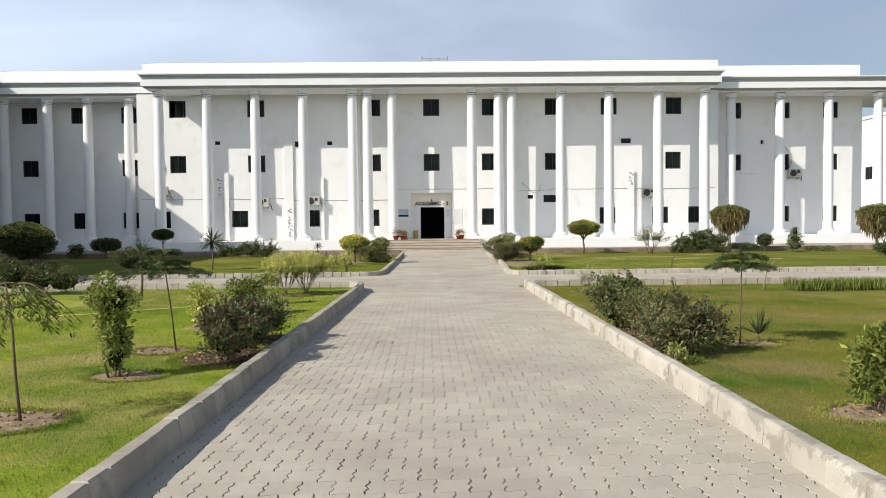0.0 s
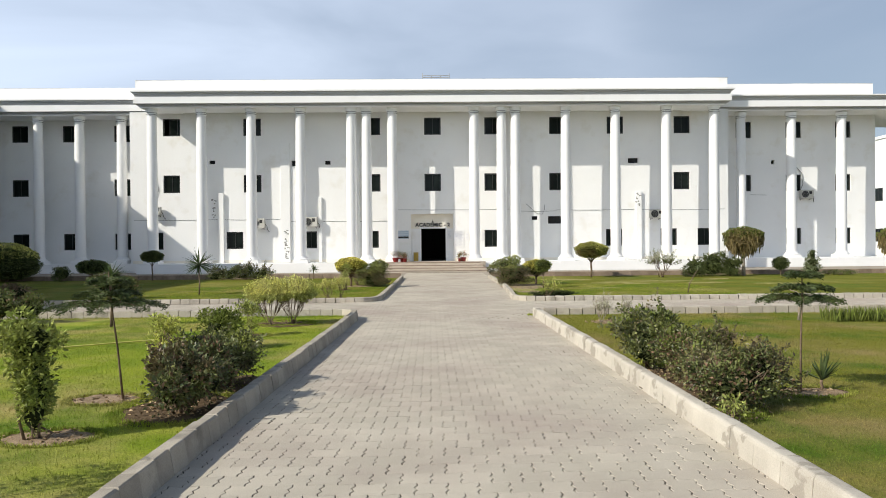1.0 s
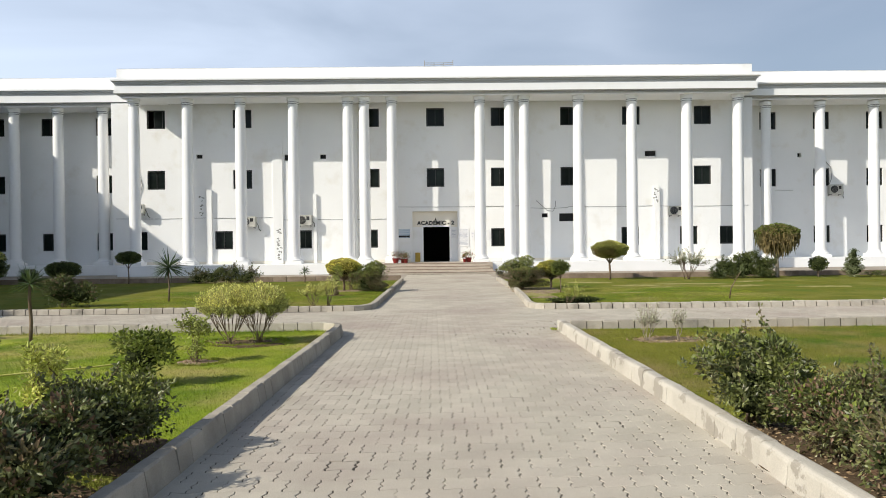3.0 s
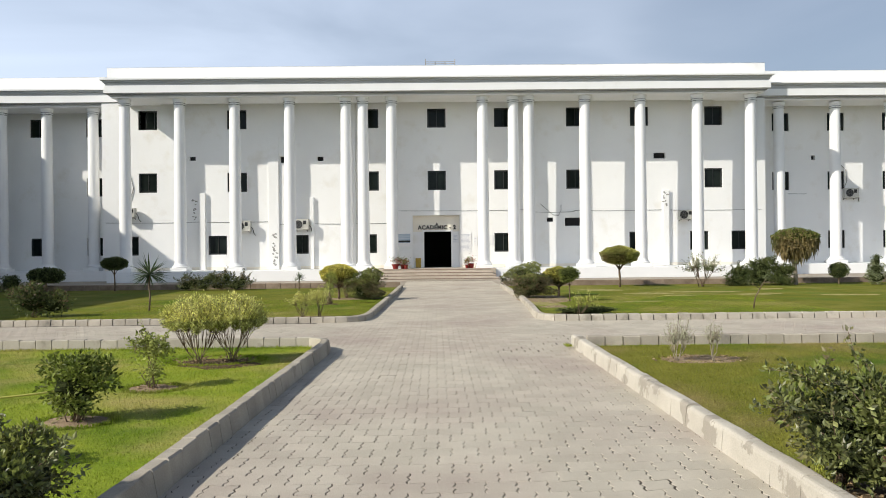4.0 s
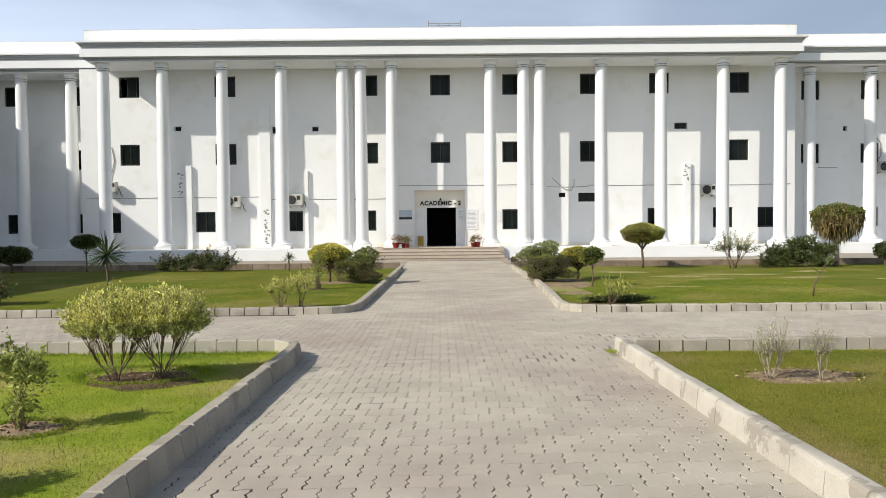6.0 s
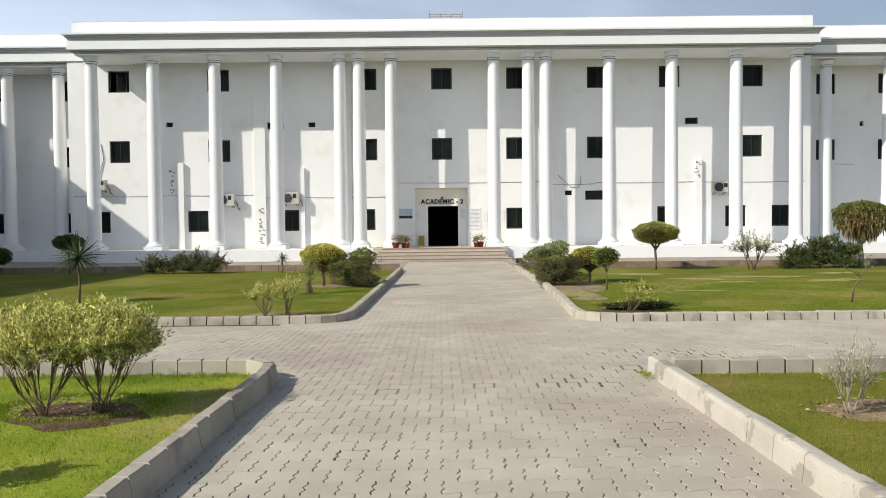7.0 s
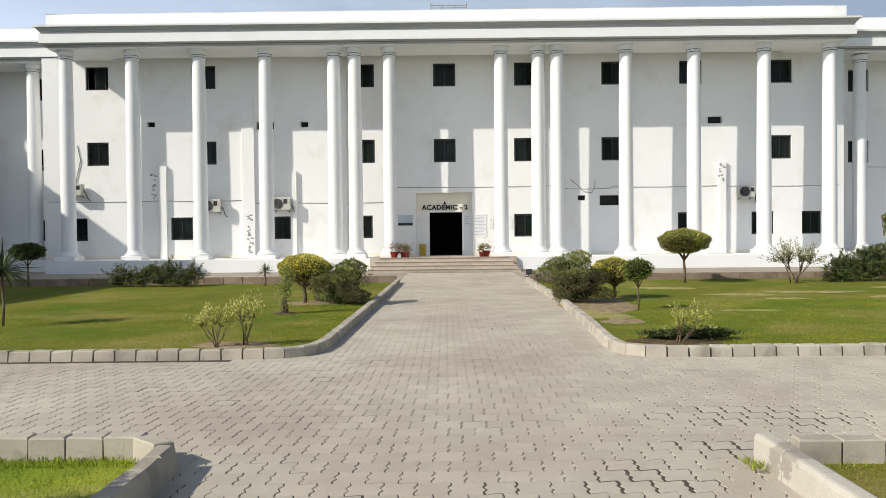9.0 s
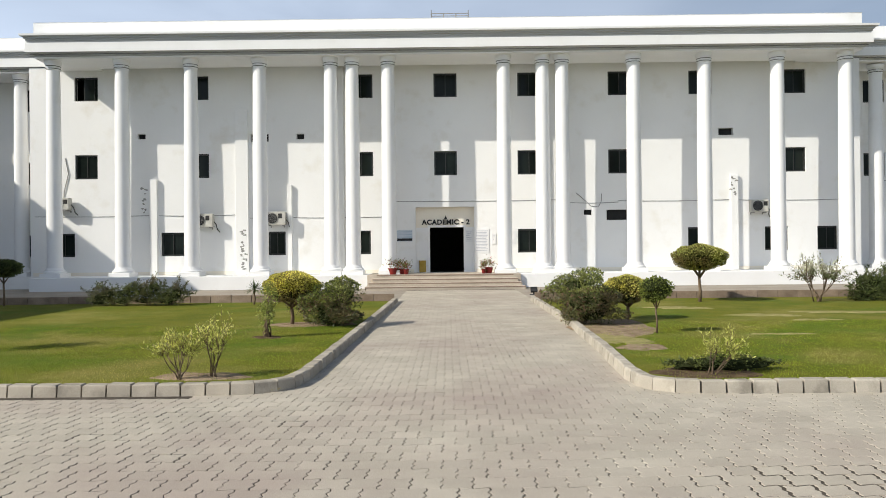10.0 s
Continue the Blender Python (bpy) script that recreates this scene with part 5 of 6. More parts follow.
yucca(-6.4, 16.42, 1.02, 0.38, 70, "small yucca on a thin stem in the lawn", 51, w=0.03)
shrub("low_bush", -9.2, 17.3, [(0, 0, 0.35, 0.6, 0.4, 0.34), (0.6, 0.1, 0.3, 0.5, 0.35, 0.3), (-0.6, 0, 0.42, 0.5, 0.4, 0.4)], 2600, 0.07, L_DARK, "dark leafy bush by the road kerb", 52, stems=8, core=0.6, category="bush", extra=(("young_growth", L_BROWN, 300, 0.06, 0.2, 1.0, "bronze young leaves"),))
hose = bpy.data.curves.new("garden_hose", "CURVE")
hose.dimensions, hose.bevel_depth, hose.bevel_resolution = "3D", 0.012, 2
sp = hose.splines.new("NURBS")
hp = ((-11.0, 11.6), (-8.5, 12.1), (-6.6, 12.6), (-5.2, 13.6), (-4.6, 14.0), (-4.1, 14.3), (-3.7, 15.1), (-4.2, 15.4))
sp.points.add(len(hp) - 1)
for q, (hx, hy) in zip(sp.points, hp):
    q.co = (hx, hy, GZ + 0.035, 1)
sp.use_endpoint_u = True
hose.materials.append(M_HOSE)
obj("garden_hose", hose, label="thin yellow garden hose lying across the lawn", category="hose")

# near right lawn
shrub("rose_bush", 2.88, 10.85, [(0.0, 0.0, 0.60, 0.40, 0.42, 0.42), (0.2, -0.1, 0.5, 0.36, 0.36, 0.36), (-0.1, -0.25, 0.35, 0.3, 0.3, 0.3)], 4600, 0.050, L_ROSE, "dark green rose bush beside the pale kerb", 61, zs=0.70, stems=10, twigs=12, sprigs=30, sprig_len=0.2, ratio=0.55, core=0.50, category="bush",
      extra=(("young_growth", L_GREEN, 700, 0.055, 0.42, 1.3, "brighter young leaves"),))
shrub("rose_bush", 3.02, 9.75, [(0.0, 0.0, 0.45, 0.40, 0.45, 0.40), (0.25, 0.2, 0.5, 0.34, 0.36, 0.34), (0.05, -0.35, 0.38, 0.36, 0.35, 0.34)], 4600, 0.040, L_ROSE, "bronze-leaved rose bush beside the pale kerb", 62, zs=0.66, stems=14, twigs=30, sprigs=36, sprig_len=0.18, ratio=0.5, core=0.44, category="bush",
      extra=(("young_growth", L_GREEN, 500, 0.05, 0.42, 1.3, "fresh green leaves"), ("bronze_leaves", L_BROWN, 2400, 0.040, 0.1, 1.3, "bronze leaves"),))
shrub("rose_bush", 2.95, 8.35, [(0.0, 0.0, 0.34, 0.42, 0.42, 0.33), (0.3, 0.2, 0.42, 0.38, 0.36, 0.38), (-0.1, 0.35, 0.36, 0.36, 0.36, 0.34)], 4800, 0.042, L_ROSE, "mixed dark rose bush with one red bloom beside the kerb", 63, zs=0.74, stems=14, twigs=24, sprigs=40, sprig_len=0.22, ratio=0.5, core=0.46, category="bush",
      extra=(("bronze_leaves", L_BROWN, 2000, 0.042, 0.1, 1.2, "bronze leaves"), ("flower", L_RED, 2, 0.045, 0.4, 1.0, "red rose bloom")))
shrub("young_shrub", 2.72, 7.85, [(0.0, 0.0, 0.13, 0.11, 0.11, 0.10)], 110, 0.05, L_LIME, "low bright green shoots at the foot of the roses", 64, stems=5)
tiered_conifer(4.0, 9.12, 1.31, [(1.00, 8, 0.40), (1.12, 5, 0.27), (1.26, 5, 0.16)], "young conifer with flat tiers of dark fronds, straight stem", 65, lean=0.02)
yucca(4.25, 9.22, 0.12, 0.38, 26, "small spiky yucca low in the grass", 66, w=0.028, low=0.25, r=0.018)
shrub("young_shrub", 3.75, 5.7, [(0.0, 0.0, 0.42, 0.28, 0.26, 0.24), (0.05, 0.05, 0.58, 0.18, 0.2, 0.16), (-0.12, 0, 0.33, 0.2, 0.2, 0.18)], 950, 0.075, L_GREEN, "open leafy green shrub in a bare soil bed", 67, stems=7, ratio=0.45, lo=0.3, extra=(("young_growth", L_LIME, 220, 0.07, 0.3, 1.0, "pale young leaves"),))
p = base("pruned_tree", pose(7.55, 16.3, GZ), label="bare pruned sapling with a forked top", category="sapling")
part("trunk", tube(bmesh.new(), [(0, 0, -0.02), (0.02, 0, 0.25), (0.06, 0, 0.46)], 0.028, 0.022, 7), M_BARK_PALE, p, smooth=True)
part("fork", tube(bmesh.new(), [(0.06, 0, 0.45), (-0.05, 0, 0.58), (-0.2, 0, 0.64)], 0.018, 0.010, 6), M_BARK_PALE, p, smooth=True)
part("fork", tube(bmesh.new(), [(0.06, 0, 0.45), (0.14, 0, 0.56), (0.28, 0, 0.68)], 0.018, 0.010, 6), M_BARK_PALE, p, smooth=True)
rg = np.random.default_rng(70)
pts = np.stack([rg.uniform(8.05, 13.0, 3800), rg.normal(16.15, 0.14, 3800), np.full(3800, GZ - 0.01)], 1)
obj("tall_grass", leaves("tall_grass", pts, np.tile((0, 0, 1.0), (3800, 1)) + rg.normal(0, 0.18, (3800, 3)), 0.27, 0.07, L_GREEN, rg, 0.1), label="strip of tall ornamental grass along the road", category="grass", kind="stuff")
fan_shrub("twiggy_shrub", 3.50, 16.21, 0.27, 0.25, 0.30, 0.71, 150, 6, 0.026, L_SILVER, "thin twiggy shrub with sparse pale leaves", 71, stems=5, r0=0.0065, bark=M_BARK_PALE, foot=0.025, off=(0.03, 0.0), hollow=0.35)
fan_shrub("twiggy_shrub", 3.97, 16.13, 0.17, 0.16, 0.32, 0.64, 70, 6, 0.026, L_SILVER, "thin twiggy shrub with sparse pale leaves", 72, stems=4, r0=0.007, bark=M_BARK_PALE, foot=0.03, hollow=0.4)

# far left lawn
topiary("ball_topiary", -19.85, 36.6, [(0, 0, 1.0, 1.37, 1.23, 0.78), (0.1, 0, 0.72, 1.42, 1.23, 0.6)], 9000, 0.09, L_DARK, "large rounded dark green clipped bush by the shaded wing", 81, trunk=0.09, extra=(("new_growth", L_YELLOW, 3800, 0.08, 1.15, 3, "yellow-green growth on its top"),))
topiary("box_topiary", -15.85, 36.6, [(-0.33, 0, 0.66, 0.40, 0.38, 0.29), (0, 0, 0.68, 0.43, 0.40, 0.31), (0.33, 0, 0.66, 0.40, 0.38, 0.29)], 3600, 0.07, L_DARK, "flat-topped clipped topiary on a short trunk", 82, trunk=0.05)
topiary("tiered_topiary", -13.1, 36.7, [(0.0, 0, 1.14, 0.52, 0.48, 0.25)], 2200, 0.07, L_DARK, "small dark umbrella-clipped tree", 83, trunk=0.035)
shrub("low_bush", -17.3, 36.6, [(0, 0, 0.35, 0.5, 0.4, 0.33)], 1200, 0.08, L_DARK, "low dark bush in the building's shade", 84, core=0.6, category="bush")
shrub("low_bush", -9.9, 24.55, [(0, 0, 0.38, 0.55, 0.5, 0.36), (0.5, 0.0, 0.33, 0.45, 0.4, 0.32)], 2300, 0.075, L_DARK, "dark bush with bronze tips in the lawn", 85, core=0.55, category="bush", extra=(("young_growth", L_BROWN, 500, 0.07, 0.2, 1.0, "bronze young leaves"),))
shrub("low_bush", -12.6, 24.3, [(0, 0, 0.25, 0.5, 0.4, 0.24)], 900, 0.07, L_BROWN, "low bronze-leaved bush by the road kerb", 86, core=0.5, category="bush")
yucca(-7.65, 26.2, 1.0, 0.60, 120, "yucca with a round head of stiff leaves", 87, w=0.038, r=0.026, low=-0.7)
yucca(-5.45, 36.4, 0.46, 0.34, 45, "small spiky yucca at the lawn's edge", 88, w=0.035)
for k, (x, w, h, f) in enumerate(((-9.95, 0.47, 0.42, 60), (-9.32, 0.47, 0.52, 140), (-8.62, 0.57, 0.62, 220), (-7.95, 0.47, 0.46, 80))):
    shrub("flower_bush", x, 36.45, [(0, 0, h * 0.6, w * 1.15, 0.4, h * 0.6), (0.2, -0.1, h * 0.8, w * 0.6, 0.3, h * 0.5), (-0.1, 0, h * 0.3, w * 1.1, 0.4, h * 0.35)], 1700, 0.06, L_ROSE, "dark bush dotted with pale blue flowers by the apron", 90 + k, sprigs=16, sprig_len=0.22, core=0.5, category="bush",
          extra=(("blossom", L_BLUEFLOWER, f, 0.045, 0.2, 2.0, "pale blue petals"),))
topiary("ball_topiary", -3.02, 30.2, [(0, 0, 0.80, 0.60, 0.56, 0.31)], 7400, 0.045, L_TAWNY, "golden yellow-green clipped ball on a short dark trunk", 95, trunk=0.045, extra=(("golden_growth", L_GOLD, 7200, 0.042, 0.74, 3, "golden leaves on its top"),))
shrub("round_bush", -2.02, 30.0, [(-0.12, 0, 0.36, 0.60, 0.55, 0.42), (0.10, 0, 0.62, 0.48, 0.45, 0.33), (-0.1, -0.1, 0.2, 0.6, 0.55, 0.22)], 8600, 0.055, L_ROSE, "rounded dark bush with pale tips beside the kerb", 96, core=0.5, category="bush", lo=0.7, extra=(("bronze_leaves", L_BROWN, 2600, 0.05, 0.05, 0.65, "bronze lower leaves"), ("young_growth", L_LIME, 3400, 0.045, 0.50, 2.0, "pale young leaves"),))
shrub("low_bush", -2.85, 30.9, [(0, 0, 0.28, 0.4, 0.3, 0.28)], 600, 0.05, L_BROWN, "thin bronze bush behind the clipped ball", 97, category="bush")
shrub("upright_shrub", -2.98, 27.83, [(0, 0, 0.35, 0.16, 0.16, 0.3), (0.02, 0, 0.72, 0.18, 0.18, 0.25)], 800, 0.05, L_LIME, "tall thin upright shrub on the lawn", 98, stems=9, twigs=8)
fan_shrub("twiggy_shrub", -3.0, 23.45, 0.42, 0.30, 0.34, 0.76, 64, 18, 0.042, L_PALE, "sparse pale-leaved shrub near the kerb", 99, stems=6, r0=0.010, young=L_YELLOW, off=(-0.05, 0.0), hollow=0.35)
fan_shrub("twiggy_shrub", -2.62, 23.6, 0.32, 0.26, 0.34, 0.88, 46, 17, 0.042, L_PALE, "sparse pale-leaved shrub near the kerb", 100, stems=5, r0=0.010, young=L_YELLOW, off=(0.04, 0.0), hollow=0.35)

# far right lawn
shrub("round_bush", 3.1, 29.7, [(-0.12, 0.0, 0.72, 0.58, 0.5, 0.38), (0.0, -0.1, 0.45, 0.64, 0.58, 0.44), (0.28, -0.1, 0.38, 0.48, 0.48, 0.36), (0.1, -0.1, 0.2, 0.62, 0.5, 0.22)], 9500, 0.052, L_ROSE, "large round dark bush with bronze lower leaves by the kerb", 101, core=0.5, lo=0.6, category="bush",
      extra=(("young_growth", L_LIME, 3600, 0.045, 0.68, 2.0, "pale leaves on its top"), ("bronze_leaves", L_BROWN, 2600, 0.05, 0.1, 0.75, "bronze lower leaves")))
topiary("ball_topiary", 4.22, 30.6, [(0, 0, 0.66, 0.5, 0.46, 0.29)], 4600, 0.042, L_TAWNY, "small golden-topped clipped ball on a bent trunk", 102, trunk=0.045, lean=0.05, extra=(("golden_growth", L_GOLD, 3400, 0.042, 0.60, 3, "golden leaves on its top"),))
topiary("ball_topiary", 4.12, 27.95, [(0, 0, 0.82, 0.29, 0.27, 0.2), (-0.08, 0, 0.7, 0.2, 0.2, 0.12)], 1500, 0.048, L_GREEN, "small green clipped head on a thin stem", 103, trunk=0.02, forks=3)
fan_shrub("twiggy_shrub", 3.5, 23.4, 0.46, 0.26, 0.22, 0.70, 50, 20, 0.036, L_PALE, "sparse pale-flowered low shrub in dark soil", 104, stems=6, r0=0.008, off=(0.12, 0.0), hollow=0.3)
shrub("ground_cover", 3.75, 23.75, [(0, 0, 0.08, 0.75, 0.16, 0.10)], 1500, 0.045, L_DARK, "low dark ground cover at the bed's edge", 105, stems=4, core=0.8)
topiary("umbrella_topiary", 7.55, 35.75, [(0, 0, 1.27, 0.74, 0.70, 0.36)], 9000, 0.05, L_OLIVEDARK, "dense umbrella-clipped tree on a thin trunk", 106, trunk=0.05, extra=(("new_growth", L_YELLOW, 3000, 0.045, 1.38, 3, "yellow-green growth on its top"),))
fan_shrub("open_shrub", 10.7, 35.3, 0.98, 0.8, 0.62, 1.46, 120, 13, 0.075, L_GREY, "open pale-leaved shrub with many thin bare stems", 107, stems=6, r0=0.020, foot=0.10, young=L_SILVER, hollow=0.45)
for k, (x, w, h) in enumerate(((12.35, 0.55, 0.64), (13.2, 0.70, 0.95), (14.05, 0.48, 0.70))):
    shrub("oleander_bush", x, 35.75, [(0, 0, h * 0.5, w * 1.05, 0.5, h * 0.5), (0.15, 0, h * 0.8, w * 0.8, 0.4, h * 0.35), (0.0, 0, h * 0.25, w * 1.05, 0.5, h * 0.3)], 3400, 0.085, L_DARK, "dark leafy bush at the lawn's far edge", 110 + k, sprigs=22, sprig_len=0.25, core=0.5, category="bush", ratio=0.3)
topiary("weeping_topiary", 14.85, 36.15, [(0, 0, 1.90, 0.84, 0.80, 0.37), (0, 0, 1.62, 0.80, 0.76, 0.37), (0.0, 0, 1.37, 0.51, 0.51, 0.32)], 8500, 0.10, L_TAWNY, "tall dark clipped tree with a drooping brown-green crown", 114, trunk=0.10, forks=7, bark=M_BARK_PALE, droop=True,
        extra=(("new_growth", L_GREEN, 1800, 0.08, 1.85, 4, "green growth on its top"),))
topiary("ball_topiary", 16.55, 36.0, [(0, 0, 0.57, 0.38, 0.36, 0.30)], 1300, 0.06, L_DARK, "small clipped dark ball on a short stem", 115, trunk=0.03)
shrub("conifer_bush", 17.75, 35.4, [(0, 0, 0.3, 0.45, 0.45, 0.28), (0, 0, 0.62, 0.32, 0.32, 0.3), (0, 0, 0.95, 0.18, 0.18, 0.3)], 1700, 0.075, L_GREY, "small upright pale conifer bush", 116, core=0.6)
shrub("ground_cover", 19.2, 35.7, [(0, 0, 0.12, 0.9, 0.3, 0.14)], 700, 0.07, L_DARK, "low dark ground cover before the apron", 117)
topiary("weeping_topiary", 20.3, 33.0, [(0, 0, 1.8, 0.8, 0.78, 0.4), (0, 0, 1.5, 0.75, 0.7, 0.38), (0, 0, 1.2, 0.5, 0.5, 0.3)], 5600, 0.09, L_TAWNY, "dark clipped tree with a drooping crown", 118, trunk=0.09, forks=6, bark=M_BARK_PALE, droop=True,
        extra=(("new_growth", L_GREEN, 1500, 0.075, 1.7, 4, "green growth on its top"),))
yucca(19.6, 31.2, 0.3, 0.55, 50, "spiky yucca under the drooping tree", 119, w=0.04, low=0.0)
shrub("low_bush", 18.9, 30.0, [(0, 0, 0.3, 0.55, 0.4, 0.3)], 1200, 0.08, L_DARK, "low dark bush in the lawn", 120, core=0.5, category="bush")
p = base("leaning_sapling", pose(8.25, 24.8, GZ), label="thin leaning sapling with a few leaves at its tip", category="sapling")
part("trunk", tube(bmesh.new(), [(0, 0, -0.02), (0.05, 0, 0.28), (0.2, 0, 0.55), (0.33, 0, 0.75)], 0.02, 0.008, 6), M_BARK, p, smooth=True)
part("branch", tube(bmesh.new(), [(0.17, 0, 0.5), (0.02, 0, 0.6), (-0.12, 0, 0.66)], 0.01, 0.005, 5), M_BARK, p, smooth=True)
rg = np.random.default_rng(121)
pts = np.concatenate([rg.normal(0, 0.05, (40, 3)) + (0.33, 0, 0.76), rg.normal(0, 0.04, (20, 3)) + (-0.12, 0, 0.67)])
obj("foliage", leaves("foliage", pts, pts - np.array((0.1, 0, 0.4)), 0.07, 0.3, L_GREY, rg), p)


# ---- kerbs: stones laid along the edges ----
def kerb_stone(seed, ln, h, t, gap=0.004, rnd=0.0, batter=0.022):
    rg = random.Random(seed)
    bm = bmesh.new()
    box(bm, -ln / 2 + gap, ln / 2 - gap, 0.0, t, -0.06, h)
    for v in bm.verts:
        if v.co.z > 0:
            v.co.y += batter if v.co.y < t / 2 else -0.008
        v.co.x += rg.uniform(-0.003, 0.003)
        v.co.y += rg.uniform(-0.004, 0.004)
        v.co.z += rg.uniform(-0.004, 0.004)
    es = [e for e in bm.edges if all(v.co.z > 0 for v in e.verts)]
    if rnd:
        es = [e for e in es if abs(e.verts[0].co.x - e.verts[1].co.x) > ln / 2]
        bmesh.ops.bevel(bm, geom=es, offset=rnd, segments=3, affect="EDGES", profile=0.5)
        return bm
    bmesh.ops.bevel(bm, geom=es, offset=rg.uniform(0.008, 0.016), segments=1, affect="EDGES")
    return bm


def kerb(name, line, material, label, step=0.275, h=KERB_H, t=KERB_T, flip=False, seed=0, stone="kerb_stone", gap=0.004, rnd=0.0, batter=0.022):
    """Stones along the line, standing on its left side (or right, if flip)."""
    rg = random.Random(seed)
    root = base(name, label=label, category="kerb", kind="structure")
    meshes = [fromb(stone, kerb_stone(seed * 10 + k, step, h, t, gap, rnd, batter), material) for k in range(5)]
    pts = [Vector(p) for p in line]
    cum = [0.0]
    for a, b in zip(pts, pts[1:]):
        cum.append(cum[-1] + (b - a).length)
    n = int(cum[-1] / step)
    for k in range(n):
        s = (k + 0.5) * cum[-1] / n
        i = max(j for j in range(len(pts) - 1) if cum[j] <= s)
        d = (pts[i + 1] - pts[i]).normalized()
        sa, sb = max(0.0, s - step / 2), min(cum[-1], s + step / 2)

        def at(q):
            j = max(m for m in range(len(pts) - 1) if cum[m] <= q)
            return pts[j] + (pts[j + 1] - pts[j]).normalized() * (q - cum[j])
        c = (at(sa) + at(sb)) / 2
        d = (at(sb) - at(sa)).normalized()
        ob = obj(stone, meshes[rg.randrange(5)], root)
        a = math.atan2(d.y, d.x)
        ob.matrix_local = Matrix.Translation((c.x, c.y, rg.uniform(-0.005, 0.005))) @ Matrix.Rotation(a + (math.pi if flip else 0) + rg.uniform(-0.012, 0.012) * (0.25 if rnd else 1), 4, "Z") @ Matrix.Rotation(rg.uniform(-0.015, 0.015), 4, "X")


kerb("kerb_near_left", [(-2.04, -3.0), (-1.78, 7.0), (-1.52, 17.5), (-1.56, 18.02)], M_KERB, "grey precast concrete kerb stones edging the lawn and the walk", seed=1, gap=0.0025, batter=0.045)
kerb("kerb_corner_left", [(-1.60, 18.10), (-1.86, 18.33)], M_KERB_PALE, "pale kerb stone set askew at the lawn's corner", seed=8, step=0.30)
kerb("kerb_cross_left", [(-1.90, 18.36), (-15.0, 18.36)], M_KERB_PALE, "pale worn kerb stones along the crossing road", seed=9, step=0.265, gap=0.006)
kerb("kerb_near_right", [(2.42, -3.0), (2.40, 12.0), (2.36, 18.13)], M_KERB_LIME, "pale limewashed rounded kerb beside the paved walk", seed=2, flip=True, step=0.42, gap=0.0, rnd=0.035)
kerb("kerb_cross_right", [(2.60, 18.12), (16.0, 18.05)], M_KERB, "grey precast concrete kerb stones along the road", seed=7, flip=True, gap=0.009, step=0.29)
kerb("kerb_far_left", [(-20.0, 22.5)] + L_FAR[1:], M_KERB, "grey precast concrete kerb stones edging the far lawn", seed=3, h=0.13, gap=0.011)
kerb("kerb_far_right", [(23.0, 22.33)] + R_FAR[1:], M_KERB_PALE, "pale concrete kerb stones edging the far lawn", seed=4, flip=True, h=0.14, gap=0.012)
kerb("kerb_apron_left", [(-26.0, APRON_Y), (-1.35, APRON_Y)], M_KERB_BROWN, "brown stone kerb along the concrete apron", step=0.62, h=0.25, seed=5, stone="edge_stone")
kerb("kerb_apron_right", [(3.0, APRON_Y), (31.0, APRON_Y)], M_KERB_BROWN, "brown stone kerb along the concrete apron", step=0.62, h=0.25, seed=6, stone="edge_stone")

# ---- pavers ----
PW, PL, BOW = 0.2135, 0.222, 0.013
ZIG = [(k / 5, s) for k, s in enumerate((-0.3, -1.0, 1.0, -1.0, 1.0, 0.3))]


def paver_rings(amp=0.0115, gap=0.0040, rowgap=0.0019):
    """The top and foot outlines of a paver: zigzag sides, bowed ends that lock into the next rows."""
    def ring(g, rgp, z):
        half = PL / 2 + BOW - rgp
        left = [(-PW / 2 + g + amp * o, -half + 2 * half * f, z) for f, o in ZIG]
        right = [(PW / 2 - g + amp * o, -half + 2 * half * f, z) for f, o in ZIG]
        mid = PL / 2 - BOW - rgp
        return right + [(0.0, mid, z)] + left[::-1] + [(0.0, -mid, z)]
    return np.array(ring(gap + 0.0030, rowgap + 0.0002, 0.0)), np.array(ring(gap, rowgap, -0.0026)), np.array(ring(gap, rowgap, -0.013))


TOPR, EDGER, LOWR = paver_rings()
NR = len(TOPR)
PV = np.concatenate([TOPR, EDGER, LOWR])
PF = [tuple(range(NR))] + [(i + o, NR + i + o, NR + (i + 1) % NR + o, (i + 1) % NR + o) for o in (0, NR) for i in range(NR)]


def edge_x(line, y):
    for (xa, ya), (xb, yb) in zip(line, line[1:]):
        if ya <= y <= yb and yb > ya:
            return xa + (xb - xa) * (y - ya) / (yb - ya)
    return None


def inside(x, y):
    m = -0.13
    if y < 17.3:
        return edge_x(L_NEAR[:3], y) + m < x < edge_x(R_NEAR[:3], y) - m
    if y < 18.45:
        f = (y - 17.3) / 1.15
        return (-1.52 - 1.2 * f ** 2 + m < x < 2.36 + 1.3 * f ** 2 - m)
    if y < 22.4:
        return -14.5 < x < 15.5
    if y < 23.5:
        f = (23.5 - y) / 1.1
        return -1.40 - 1.2 * f ** 2 + m < x < 2.46 + 1.2 * f ** 2 - m
    if y < 37.05:
        return edge_x(L_FAR[4:], y) + m < x < edge_x(R_FAR[4:], y) - m
    return -1.25 + m < x < 2.92 - m and y < 43.8


rp = np.random.default_rng(77)
near_at, far_at = [], []
row = 0
y = -5.9
while y < 43.8:
    x = -15.0 + (PW / 2 if row % 2 else 0.0)
    while x < 16.0:
        if inside(x, y):
            (near_at if 4.1 < y < 7.1 else far_at).append((x, y))
        x += PW
    row += 1
    y += PL
far_at = np.array(far_at)
n = len(far_at)
tilt = rp.normal(0, 0.0022, (n, 2))
